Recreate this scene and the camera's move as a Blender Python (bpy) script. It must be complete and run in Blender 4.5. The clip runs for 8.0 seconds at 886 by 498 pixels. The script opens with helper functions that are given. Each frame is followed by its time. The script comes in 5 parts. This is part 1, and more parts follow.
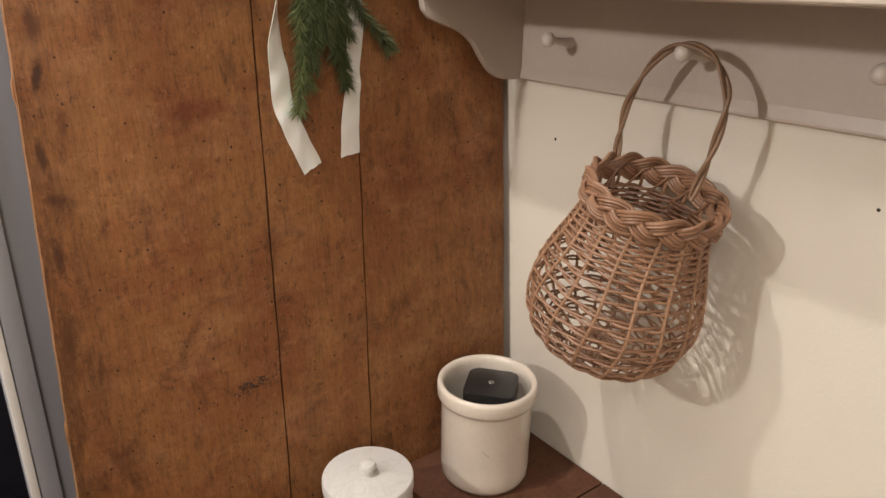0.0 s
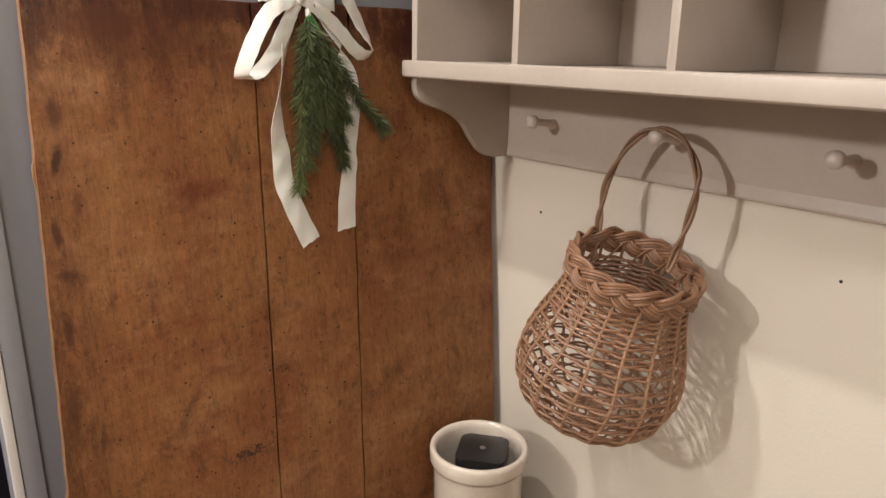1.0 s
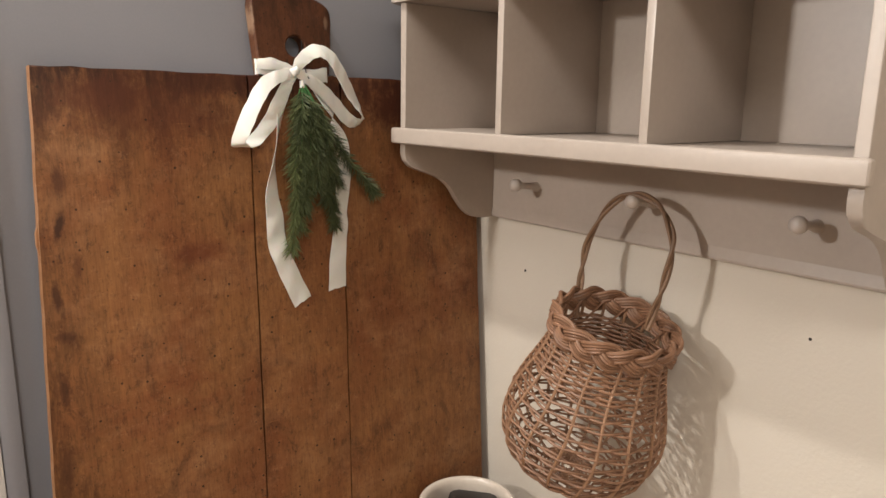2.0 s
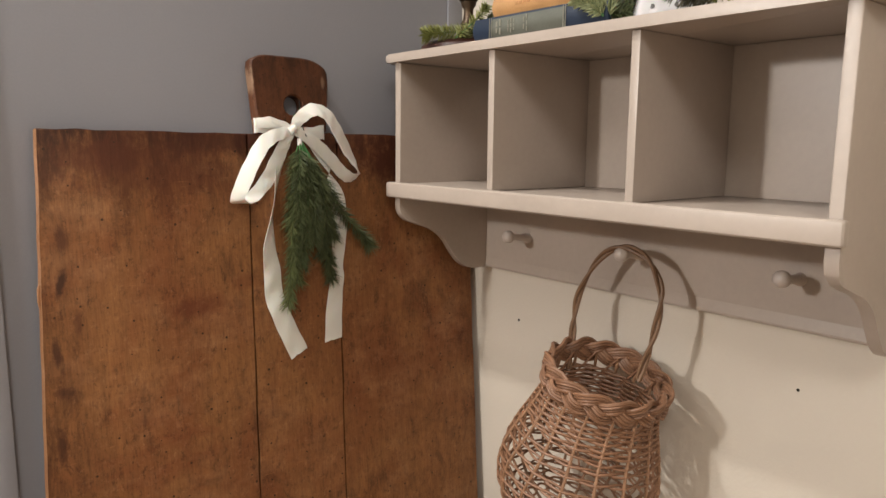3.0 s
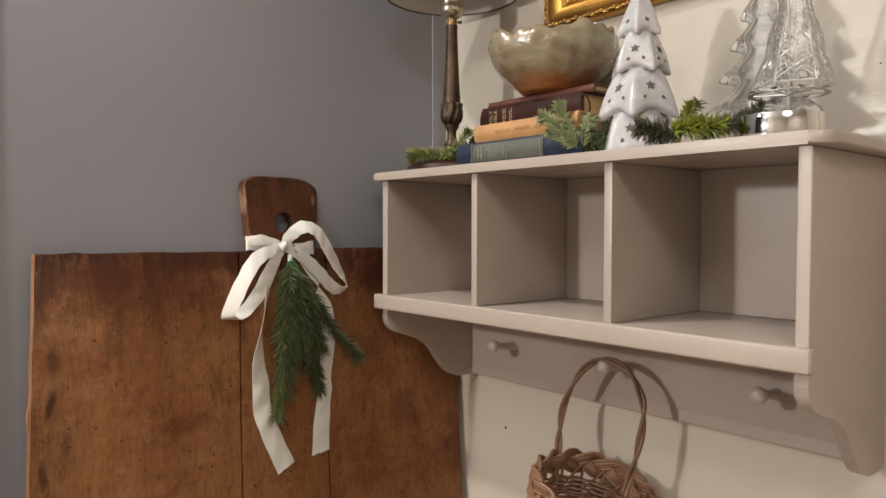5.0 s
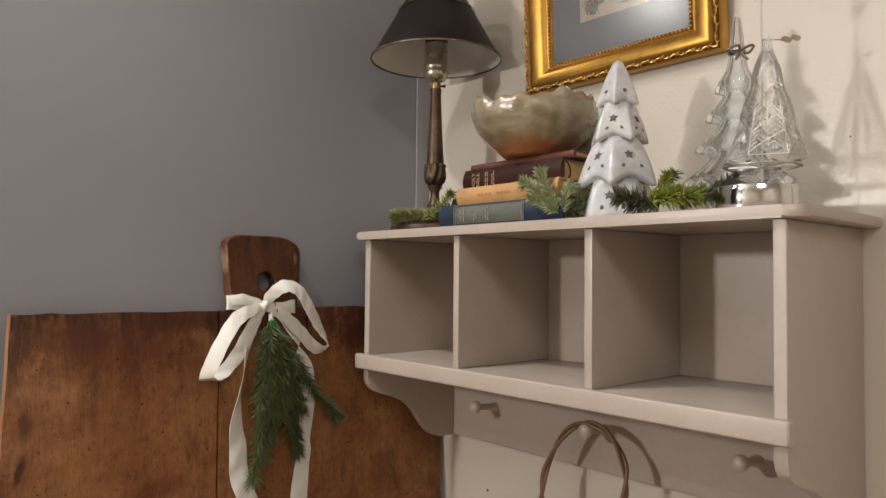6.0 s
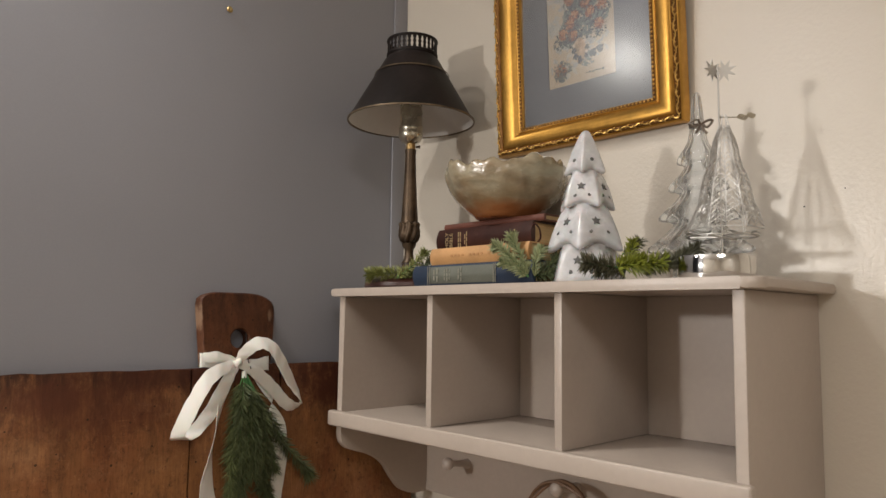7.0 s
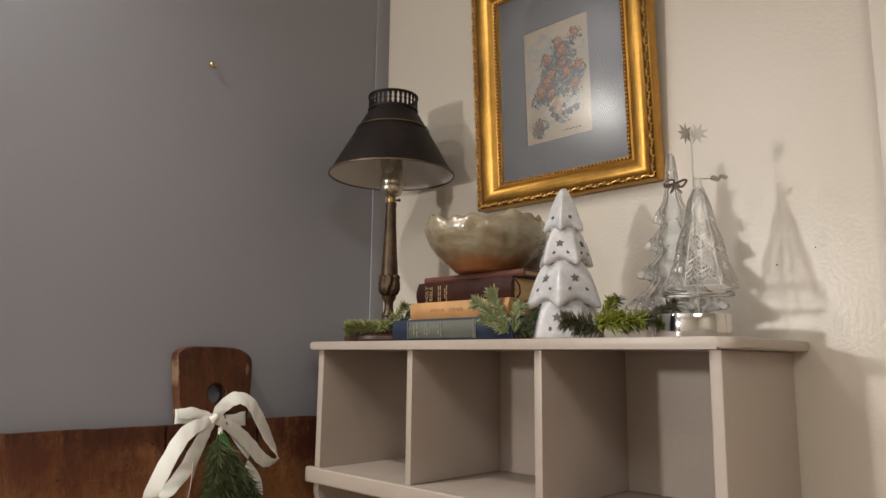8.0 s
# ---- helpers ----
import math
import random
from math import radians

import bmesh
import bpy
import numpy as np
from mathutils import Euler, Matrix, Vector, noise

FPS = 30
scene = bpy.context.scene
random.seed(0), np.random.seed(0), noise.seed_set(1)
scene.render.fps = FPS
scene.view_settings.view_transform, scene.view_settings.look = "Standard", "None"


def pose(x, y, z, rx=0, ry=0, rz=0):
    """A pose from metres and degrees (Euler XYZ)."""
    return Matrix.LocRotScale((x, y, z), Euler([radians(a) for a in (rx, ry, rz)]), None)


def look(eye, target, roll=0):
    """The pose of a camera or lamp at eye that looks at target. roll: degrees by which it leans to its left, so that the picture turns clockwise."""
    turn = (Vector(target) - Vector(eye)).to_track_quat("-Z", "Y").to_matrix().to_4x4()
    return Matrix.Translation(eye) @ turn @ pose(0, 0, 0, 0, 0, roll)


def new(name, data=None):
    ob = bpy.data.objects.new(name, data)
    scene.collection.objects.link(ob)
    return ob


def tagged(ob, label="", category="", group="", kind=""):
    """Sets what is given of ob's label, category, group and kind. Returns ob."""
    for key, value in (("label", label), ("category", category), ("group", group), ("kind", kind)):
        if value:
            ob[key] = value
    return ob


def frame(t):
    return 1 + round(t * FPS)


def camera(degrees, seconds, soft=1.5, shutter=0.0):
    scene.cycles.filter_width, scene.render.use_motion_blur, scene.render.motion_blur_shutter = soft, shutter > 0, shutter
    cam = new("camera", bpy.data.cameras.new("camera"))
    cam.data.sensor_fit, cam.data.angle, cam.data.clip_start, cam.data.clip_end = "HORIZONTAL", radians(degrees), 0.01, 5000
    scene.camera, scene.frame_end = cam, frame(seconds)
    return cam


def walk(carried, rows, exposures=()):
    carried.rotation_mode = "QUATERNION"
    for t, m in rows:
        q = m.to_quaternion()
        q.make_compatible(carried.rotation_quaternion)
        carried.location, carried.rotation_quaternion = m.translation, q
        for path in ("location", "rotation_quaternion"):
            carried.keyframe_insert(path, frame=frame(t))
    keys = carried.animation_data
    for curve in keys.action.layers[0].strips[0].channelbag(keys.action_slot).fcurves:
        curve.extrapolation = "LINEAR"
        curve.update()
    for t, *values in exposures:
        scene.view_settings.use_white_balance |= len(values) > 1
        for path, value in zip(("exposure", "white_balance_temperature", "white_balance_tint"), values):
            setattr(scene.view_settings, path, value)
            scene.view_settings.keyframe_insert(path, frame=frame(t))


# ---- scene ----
cam = camera(64.5, 8.0)
PATH = [
    (0, (-0.888, -1.039, 1.622), (0.236, 0.452, 0.904), 0.8),
    (0.5, (-0.908, -1.054, 1.637), (0.249, 0.449, 1.003), 0.9),
    (1, (-0.922, -1.072, 1.654), (0.261, 0.443, 1.101), 0.8),
    (1.5, (-0.932, -1.087, 1.666), (0.277, 0.433, 1.191), 0.9),
    (2.8, (-0.958, -1.116, 1.699), (0.294, 0.409, 1.372), 0.4),
    (3, (-0.954, -1.118, 1.703), (0.296, 0.414, 1.402), 0.5),
    (3.5, (-0.955, -1.119, 1.717), (0.304, 0.416, 1.47), 0.2),
    (4, (-0.96, -1.126, 1.735), (0.306, 0.411, 1.549), 0.1),
    (4.2, (-0.961, -1.132, 1.74), (0.306, 0.407, 1.579), 0.0),
    (5.3, (-0.973, -1.143, 1.762), (0.327, 0.377, 1.738), 0.2),
    (5.5, (-0.965, -1.145, 1.767), (0.336, 0.374, 1.773), 0.4),
    (6, (-0.97, -1.146, 1.778), (0.353, 0.351, 1.848), 0.5),
    (6.5, (-0.976, -1.153, 1.792), (0.373, 0.317, 1.924), 0.5),
    (7, (-0.987, -1.164, 1.806), (0.386, 0.278, 1.994), 0.7),
    (7.5, (-0.991, -1.165, 1.814), (0.401, 0.249, 2.065), 0.7),
    (8, (-0.995, -1.168, 1.826), (0.41, 0.221, 2.132), 0.6),
]
walk(cam, [(t, look(eye, target, roll)) for t, eye, target, roll in PATH], [(0, 0.05), (1.5, 0.02), (3.5, -0.17), (5.5, -0.40), (8, -0.64)])

# ---- light ----
world = bpy.data.worlds.new("room_air")
world.use_nodes = True
world.node_tree.nodes["Background"].inputs[0].default_value = (0.9, 0.93, 1.0, 1)
world.node_tree.nodes["Background"].inputs[1].default_value = 0.02
scene.world = world


def bulb(name, place, watts, radius, colour):
    data = bpy.data.lights.new(name, "POINT")
    data.energy, data.shadow_soft_size, data.color = watts, radius, colour
    ob = new(name, data)
    ob.location = place
    return ob


WARM = (1.0, 0.955, 0.9)
bulb("pendant_bulb", (-2.30, -0.05, 2.90), 20, 0.05, WARM)
bulb("sconce_bulb", (-2.20, -0.10, 2.10), 69, 0.05, WARM)
bulb("hall_bulb", (-1.48, 0.28, 2.68), 8.0, 0.045, WARM)
down = bpy.data.lights.new("doorway_downlight", "SPOT")
down.energy, down.spot_size, down.spot_blend, down.shadow_soft_size, down.color = 86, radians(132), 0.9, 0.03, WARM
new("doorway_downlight", down).location = (-1.13, -0.14, 2.98)
room_data = bpy.data.lights.new("ceiling_lamp", "AREA")
room_data.shape, room_data.size, room_data.energy, room_data.color = "DISK", 0.8, 34, WARM
new("ceiling_lamp", room_data).location = (-1.75, -2.1, 3.0)


# ---- materials ----
def mat(name, colour, rough=0.5, metal=0.0, vary=0.12, scale=6.0, fine=90.0, bump=0.15, depth=0.002, stretch=(1, 1, 1), tint=None, shine=0.1, **extra):
    """A painted, wooden or mineral surface: broad and fine variation of colour, gloss and relief."""
    m = bpy.data.materials.new(name)
    m.use_nodes = True
    nt = m.node_tree
    b = nt.nodes["Principled BSDF"]
    co = nt.nodes.new("ShaderNodeTexCoord")
    mp = nt.nodes.new("ShaderNodeMapping")
    mp.inputs["Scale"].default_value = stretch
    nt.links.new(co.outputs["Object"], mp.inputs["Vector"])
    big, small = nt.nodes.new("ShaderNodeTexNoise"), nt.nodes.new("ShaderNodeTexNoise")
    for n, s, d in ((big, scale, 5.0), (small, fine, 3.0)):
        n.inputs["Scale"].default_value, n.inputs["Detail"].default_value = s, d
        nt.links.new(mp.outputs["Vector"], n.inputs["Vector"])
    ramp = nt.nodes.new("ShaderNodeValToRGB")
    lo = tint or [c * (1 - 2 * vary) for c in colour]
    hi = [min(1, c * (1 + vary)) for c in colour]
    ramp.color_ramp.elements[0].color, ramp.color_ramp.elements[0].position = (*lo, 1), 0.3
    ramp.color_ramp.elements[1].color, ramp.color_ramp.elements[1].position = (*hi, 1), 0.7
    nt.links.new(big.outputs["Fac"], ramp.inputs["Fac"])
    mul = nt.nodes.new("ShaderNodeMix")
    mul.data_type, mul.blend_type = "RGBA", "OVERLAY"
    mul.inputs["Factor"].default_value = min(0.8, 1.5 * vary)
    nt.links.new(ramp.outputs["Color"], mul.inputs["A"])
    nt.links.new(small.outputs["Fac"], mul.inputs["B"])
    nt.links.new(mul.outputs["Result"], b.inputs["Base Color"])
    rr = nt.nodes.new("ShaderNodeMapRange")
    rr.inputs["To Min"].default_value, rr.inputs["To Max"].default_value = max(0.02, rough - shine), min(1, rough + shine)
    nt.links.new(big.outputs["Fac"], rr.inputs["Value"])
    nt.links.new(rr.outputs["Result"], b.inputs["Roughness"])
    bp = nt.nodes.new("ShaderNodeBump")
    bp.inputs["Strength"].default_value, bp.inputs["Distance"].default_value = bump, depth
    nt.links.new(small.outputs["Fac"], bp.inputs["Height"])
    nt.links.new(bp.outputs["Normal"], b.inputs["Normal"])
    b.inputs["Metallic"].default_value = metal
    for key, value in extra.items():
        b.inputs[key.replace("_", " ")].default_value = value
    return m


def clear_glass(name, tint=(1, 1, 1), rough=0.0, ior=1.45):
    m = bpy.data.materials.new(name)
    m.use_nodes = True
    b = m.node_tree.nodes["Principled BSDF"]
    b.inputs["Base Color"].default_value = (*tint, 1)
    b.inputs["Roughness"].default_value, b.inputs["IOR"].default_value, b.inputs["Transmission Weight"].default_value = rough, ior, 1.0
    return m


CREAM = mat("cream_gloss_paint", (0.625, 0.568, 0.488), 0.3, shine=0.015, vary=0.012, scale=2, fine=170, bump=0.3, depth=0.0013)
GREY = mat("blue_grey_wall_paint", (0.280, 0.283, 0.312), 0.5, vary=0.03, scale=2, fine=300, bump=0.1, depth=0.0006)
SHELF = mat("greige_satin_paint", (0.425, 0.360, 0.308), 0.36, vary=0.035, scale=5, fine=110, bump=0.14, depth=0.0009)
WHITE = mat("white_trim_paint", (0.7, 0.69, 0.67), 0.4, vary=0.03)
# near black stands for the missing light in the room beyond the doorway
DARK = mat("near_black_room_shade", (0.02, 0.018, 0.03), 0.7, vary=0.2)
# unseen floor, toned light enough to throw warm bounce up under the shelf
FLOOR = mat("brown_bounce_floor", (0.40, 0.275, 0.165), 0.45, vary=0.2, scale=4, stretch=(1, 8, 1))


# ---- building helpers ----
def thing(name, m, label, category, group="", kind=""):
    ob = new(name)
    ob.empty_display_size = 0.05
    ob.matrix_world = m
    return tagged(ob, label, category, group, kind)


def finish(bm, name, material, smooth=True, angle=35):
    me = bpy.data.meshes.new(name)
    bmesh.ops.recalc_face_normals(bm, faces=bm.faces)
    for f in bm.faces:
        f.smooth = smooth
    if smooth:
        for e in bm.edges:
            if len(e.link_faces) == 2 and e.calc_face_angle(0) > radians(angle):
                e.smooth = False
    bm.to_mesh(me)
    bm.free()
    if material:
        me.materials.append(material)
    return me


def part(name, bm, material, parent=None, label="", world=True, smooth=True, angle=35):
    """One mesh object. With a parent whose parts are given in world places, these are brought into its own frame."""
    if parent is not None and world:
        bm.transform(parent_matrix(parent).inverted())
    ob = new(name, finish(bm, name, material, smooth, angle))
    if parent is not None:
        ob.parent = parent
    if label:
        ob["label"] = label
    return ob


def parent_matrix(ob):
    m = ob.matrix_basis.copy()
    while ob.parent is not None:
        ob = ob.parent
        m = ob.matrix_basis @ m
    return m


def box(x0, x1, y0, y1, z0, z1, bevel=0.0, bm=None, seg=2):
    own = bmesh.new()
    r = bmesh.ops.create_cube(own, size=1)
    for v in r["verts"]:
        v.co = ((x0 + x1) / 2 + v.co.x * (x1 - x0), (y0 + y1) / 2 + v.co.y * (y1 - y0), (z0 + z1) / 2 + v.co.z * (z1 - z0))
    if bevel:
        bmesh.ops.bevel(own, geom=own.edges[:], offset=bevel, segments=seg, profile=0.6, affect="EDGES")
    return join(own, bm)


def join(own, bm):
    if bm is None:
        return own
    me = bpy.data.meshes.new("tmp")
    own.to_mesh(me)
    own.free()
    bm.from_mesh(me)
    bpy.data.meshes.remove(me)
    return bm


def lathe(profile, seg=48, centre=(0, 0, 0), bm=None, closed=False, wobble=None):
    """Turned body from (radius, height) pairs."""
    own = bmesh.new()
    rings = []
    for r, z in profile:
        if r < 1e-5:
            rings.append([own.verts.new((centre[0], centre[1], centre[2] + z))])
        else:
            ring = []
            for i in range(seg):
                a = 2 * math.pi * i / seg
                rr, zz = wobble(r, z, a) if wobble else (r, z)
                ring.append(own.verts.new((centre[0] + rr * math.cos(a), centre[1] + rr * math.sin(a), centre[2] + zz)))
            rings.append(ring)
    if closed:
        rings.append(rings[0])
    for a, b in zip(rings, rings[1:]):
        n = max(len(a), len(b))
        for i in range(n):
            j = (i + 1) % n
            if len(a) == 1:
                own.faces.new((a[0], b[i], b[j]))
            elif len(b) == 1:
                own.faces.new((a[i], a[j], b[0]))
            else:
                own.faces.new((a[i], a[j], b[j], b[i]))
    return join(own, bm)


def tube(points, radius, seg=6, bm=None, ring=False, taper=None):
    """A round rod along points; ring closes it."""
    own = bm if bm is not None else bmesh.new()
    pts = [Vector(p) for p in points]
    n = len(pts)
    rings, up = [], None
    for i, p in enumerate(pts):
        a, b = (pts[i - 1], pts[(i + 1) % n]) if ring or 0 < i < n - 1 else (pts[max(i - 1, 0)], pts[min(i + 1, n - 1)])
        d = (b - a).normalized()
        if up is None:
            up = d.orthogonal().normalized()
        up = (up - d * up.dot(d)).normalized()
        side = d.cross(up)
        r = radius * (taper(i / (n - 1)) if taper else 1)
        rings.append([own.verts.new(p + r * (math.cos(2 * math.pi * k / seg) * up + math.sin(2 * math.pi * k / seg) * side)) for k in range(seg)])
    pairs = list(zip(rings, rings[1:])) + ([(rings[-1], rings[0])] if ring else [])
    for a, b in pairs:
        off = 0
        if ring and a is rings[-1]:
            off = min(range(seg), key=lambda k: (a[0].co - b[k].co).length)
        for k in range(seg):
            own.faces.new((a[k], a[(k + 1) % seg], b[(k + 1 + off) % seg], b[(k + off) % seg]))
    if not ring:
        own.faces.new(rings[0][::-1])
        own.faces.new(rings[-1])
    return own


def prism(outline, axis, lo, hi, bevel=0.0, bm=None, holes=()):
    """A board cut to an outline: pairs in the two axes other than axis, in order."""
    own = bmesh.new()

    def put(u, v, w):
        return {"x": (w, u, v), "y": (u, w, v), "z": (u, v, w)}[axis]
    a = [own.verts.new(put(u, v, lo)) for u, v in outline]
    b = [own.verts.new(put(u, v, hi)) for u, v in outline]
    n = len(outline)
    own.faces.new(a)
    own.faces.new(b[::-1])
    for i in range(n):
        own.faces.new((a[i], b[i], b[(i + 1) % n], a[(i + 1) % n]))
    if bevel:
        edges = [e for e in own.edges if (e.verts[0] in a) == (e.verts[1] in a)]
        bmesh.ops.bevel(own, geom=edges, offset=bevel, segments=2, profile=0.6, affect="EDGES")
    return join(own, bm)

# ---- the room ----
def slab(name, label, material, *b, bevel=0.0):
    return tagged(part(name, box(*b, bevel=bevel), material, smooth=bevel > 0), label, kind="structure")


WX, WY, TOP = -3.4, -3.2, 3.06
slab("floor", "unseen brown floor of the room, lightened to bounce light upwards", FLOOR, WX - 0.1, 0.1, WY - 0.1, 0.1, -0.1, 0)
slab("ceiling", "plain white painted ceiling", WHITE, WX - 0.1, 0.1, WY - 0.1, 0.1, TOP, TOP + 0.1)
slab("wall_east", "cream gloss painted panelled wall with faint brush relief", CREAM, 0, 0.1, WY, 0.1, 0, TOP)
slab("wall_north", "blue-grey painted wall behind the big board", GREY, -0.868, 0, 0, 0.1, 0, TOP)
slab("wall_north", "blue-grey painted wall beyond the dark doorway", GREY, WX, -1.72, 0, 0.1, 0, TOP)
slab("wall_north", "blue-grey painted wall over the dark doorway", GREY, -1.72, -0.868, 0, 0.1, 2.62, TOP)
# unseen walls, kept cream for the light they send back
slab("wall_west", "unseen cream wall that returns light into the room", CREAM, WX - 0.1, WX, WY, 0.1, 0, TOP)
slab("wall_south", "unseen cream wall that returns light into the room", CREAM, WX - 0.1, 0.1, WY - 0.1, WY, 0, TOP)
slab("door_casing", "blue-grey painted flat casing beside the dark doorway", GREY, -0.8545, -0.828, -0.012, 0, 0, TOP, bevel=0.002)
slab("door_jamb", "white painted jamb edge of the dark doorway", WHITE, -0.8676, -0.8555, -0.014, 0.1, 0, 2.62, bevel=0.002)
# the far room's darkness is put into the colour of these walls
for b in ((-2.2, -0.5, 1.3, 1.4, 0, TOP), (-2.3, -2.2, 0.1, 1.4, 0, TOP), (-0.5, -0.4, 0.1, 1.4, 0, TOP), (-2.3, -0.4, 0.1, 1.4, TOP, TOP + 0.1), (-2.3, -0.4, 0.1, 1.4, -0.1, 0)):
    slab("far_room_wall", "wall of the room beyond the doorway, near black for its darkness", DARK, *b)
slab("corner_strip", "narrow blue-grey painted strip in the corner", GREY, -0.0365, 0, -0.004, 0, 0.75, TOP, bevel=0.0015)
slab("window_casing", "cream painted flat casing on the wall", CREAM, -0.022, 0, -1.08, -0.963, 0.75, TOP, bevel=0.003)


# ---- materials of the things ----
def old_wood(name, pale, dark, red, stains=(), patches=(), holes=30.0):
    """Worn, oiled softwood: long upright grain, broad stains, small dark flecks and worm holes."""
    m = bpy.data.materials.new(name)
    m.use_nodes = True
    nt = m.node_tree
    b = nt.nodes["Principled BSDF"]
    co = nt.nodes.new("ShaderNodeTexCoord")

    def noise_at(scale, detail, stretch, rough=0.6, dist=0.0):
        mp = nt.nodes.new("ShaderNodeMapping")
        mp.inputs["Scale"].default_value = stretch
        n = nt.nodes.new("ShaderNodeTexNoise")
        n.inputs["Scale"].default_value, n.inputs["Detail"].default_value, n.inputs["Roughness"].default_value, n.inputs["Distortion"].default_value = scale, detail, rough, dist
        nt.links.new(co.outputs["Object"], mp.inputs["Vector"])
        nt.links.new(mp.outputs["Vector"], n.inputs["Vector"])
        return n.outputs["Fac"]

    def ramp(src, lo, hi):
        r = nt.nodes.new("ShaderNodeMapRange")
        r.inputs["From Min"].default_value, r.inputs["From Max"].default_value = lo, hi
        nt.links.new(src, r.inputs["Value"])
        return r.outputs["Result"]

    def mix(fac, a, c, gain=1.0):
        x = nt.nodes.new("ShaderNodeMix")
        x.data_type = "RGBA"
        if gain != 1.0:
            g = nt.nodes.new("ShaderNodeMath")
            g.operation = "MULTIPLY"
            g.inputs[1].default_value = gain
            nt.links.new(fac, g.inputs[0])
            fac = g.outputs[0]
        nt.links.new(fac, x.inputs["Factor"])
        for sock, v in (("A", a), ("B", c)):
            if isinstance(v, tuple):
                x.inputs[sock].default_value = (*v, 1)
            else:
                nt.links.new(v, x.inputs[sock])
        return x.outputs["Result"]

    grain = noise_at(16, 6, (5, 5, 0.35), 0.65, 0.4)
    fine = noise_at(130, 3, (3, 3, 0.25), 0.6)
    broad = noise_at(5.5, 4, (1.3, 1, 0.9), 0.6, 0.6)
    blot = noise_at(11, 5, (1.5, 1, 0.8), 0.7, 0.8)
    wear = noise_at(60, 4, (1.2, 1, 0.7), 0.75)
    col = mix(ramp(grain, 0.3, 0.7), tuple(0.72 * c for c in pale), pale)
    col = mix(ramp(broad, 0.42, 0.66), col, red, 0.55)
    col = mix(ramp(noise_at(3.2, 6, (1, 1, 1.2), 0.72, 0.9), 0.56, 0.66), col, tuple(c * g for c, g in zip(red, (0.95, 0.72, 0.8))), 0.38)
    col = mix(ramp(blot, 0.53, 0.68), col, dark, 0.5)
    col = mix(ramp(noise_at(34, 6, (1.6, 1, 0.8), 0.8, 0.6), 0.56, 0.66), col, dark, 0.5)
    streak = noise_at(9, 6, (4, 4, 0.8), 0.75, 0.3)
    col = mix(ramp(streak, 0.58, 0.72), col, dark, 0.25)
    col = mix(ramp(noise_at(7, 5, (1, 1, 1.6), 0.7), 0.5, 0.75), col, tuple(c * g for c, g in zip(pale, (1.25, 1.45, 1.9))), 0.75)
    col = mix(ramp(fine, 0.45, 0.75), col, dark, 0.35)
    col = mix(ramp(wear, 0.60, 0.66), col, dark, 0.5)
    rub = noise_at(24, 7, (1.1, 1, 1.3), 0.85, 0.3)
    col = mix(ramp(rub, 0.56, 0.70), col, tuple(c * g for c, g in zip(pale, (1.35, 1.6, 2.2))), 0.42)
    col = mix(ramp(noise_at(110, 7, (1.2, 1, 0.7), 0.8), 0.53, 0.61), col, dark, 0.38)
    col = mix(ramp(noise_at(80, 7, (1.3, 1, 0.8), 0.85, 0.2), 0.56, 0.63), col, tuple(c * g for c, g in zip(pale, (1.3, 1.5, 2.0))), 0.4)
    scratch = noise_at(40, 4, (0.5, 1, 6), 0.7)
    col = mix(ramp(scratch, 0.62, 0.70), col, tuple(1.5 * c for c in pale), 0.35)
    # darker handling stains along the top and the far side
    xyz = nt.nodes.new("ShaderNodeSeparateXYZ")
    nt.links.new(co.outputs["Object"], xyz.inputs[0])
    for axis, lo, hi, gain in stains:
        band = ramp(xyz.outputs[axis], lo, hi)
        both = nt.nodes.new("ShaderNodeMath")
        both.operation = "MULTIPLY"
        nt.links.new(band, both.inputs[0])
        nt.links.new(ramp(noise_at(14, 6, (2.2, 1, 0.7), 0.75, 0.5), 0.36, 0.6), both.inputs[1])
        col = mix(both.outputs[0], col, tuple(0.8 * c for c in dark), gain)
    # ragged stains, each an ellipse in x and z broken up by noise
    for px, pz, rx, rz, lean, tone, gain in patches:
        def math_node(op, p, q):
            n = nt.nodes.new("ShaderNodeMath")
            n.operation = op
            for i, v in enumerate((p, q)):
                if isinstance(v, (int, float)):
                    n.inputs[i].default_value = v
                else:
                    nt.links.new(v, n.inputs[i])
            return n.outputs[0]
        dx, dz = math_node("SUBTRACT", xyz.outputs["X"], px), math_node("SUBTRACT", xyz.outputs["Z"], pz)
        u = math_node("DIVIDE", math_node("SUBTRACT", dx, math_node("MULTIPLY", dz, lean)), rx)
        v = math_node("DIVIDE", dz, rz)
        d = math_node("SQRT", math_node("ADD", math_node("MULTIPLY", u, u), math_node("MULTIPLY", v, v)), 0)
        ragged = math_node("ADD", d, math_node("MULTIPLY", noise_at(55, 6, (1.3, 1, 0.8), 0.75, 0.4), 1.7))
        col = mix(ramp(ragged, 1.75, 1.25), col, tone, gain)
    flat = nt.nodes.new("ShaderNodeCombineXYZ")
    nt.links.new(xyz.outputs["X"], flat.inputs[0])
    nt.links.new(xyz.outputs["Z"], flat.inputs[1])
    vor = nt.nodes.new("ShaderNodeTexVoronoi")
    vor.voronoi_dimensions = "2D"
    vor.inputs["Scale"].default_value = holes
    nt.links.new(flat.outputs[0], vor.inputs["Vector"])
    pick = nt.nodes.new("ShaderNodeSeparateColor")
    nt.links.new(vor.outputs["Color"], pick.inputs[0])
    size = nt.nodes.new("ShaderNodeMapRange")
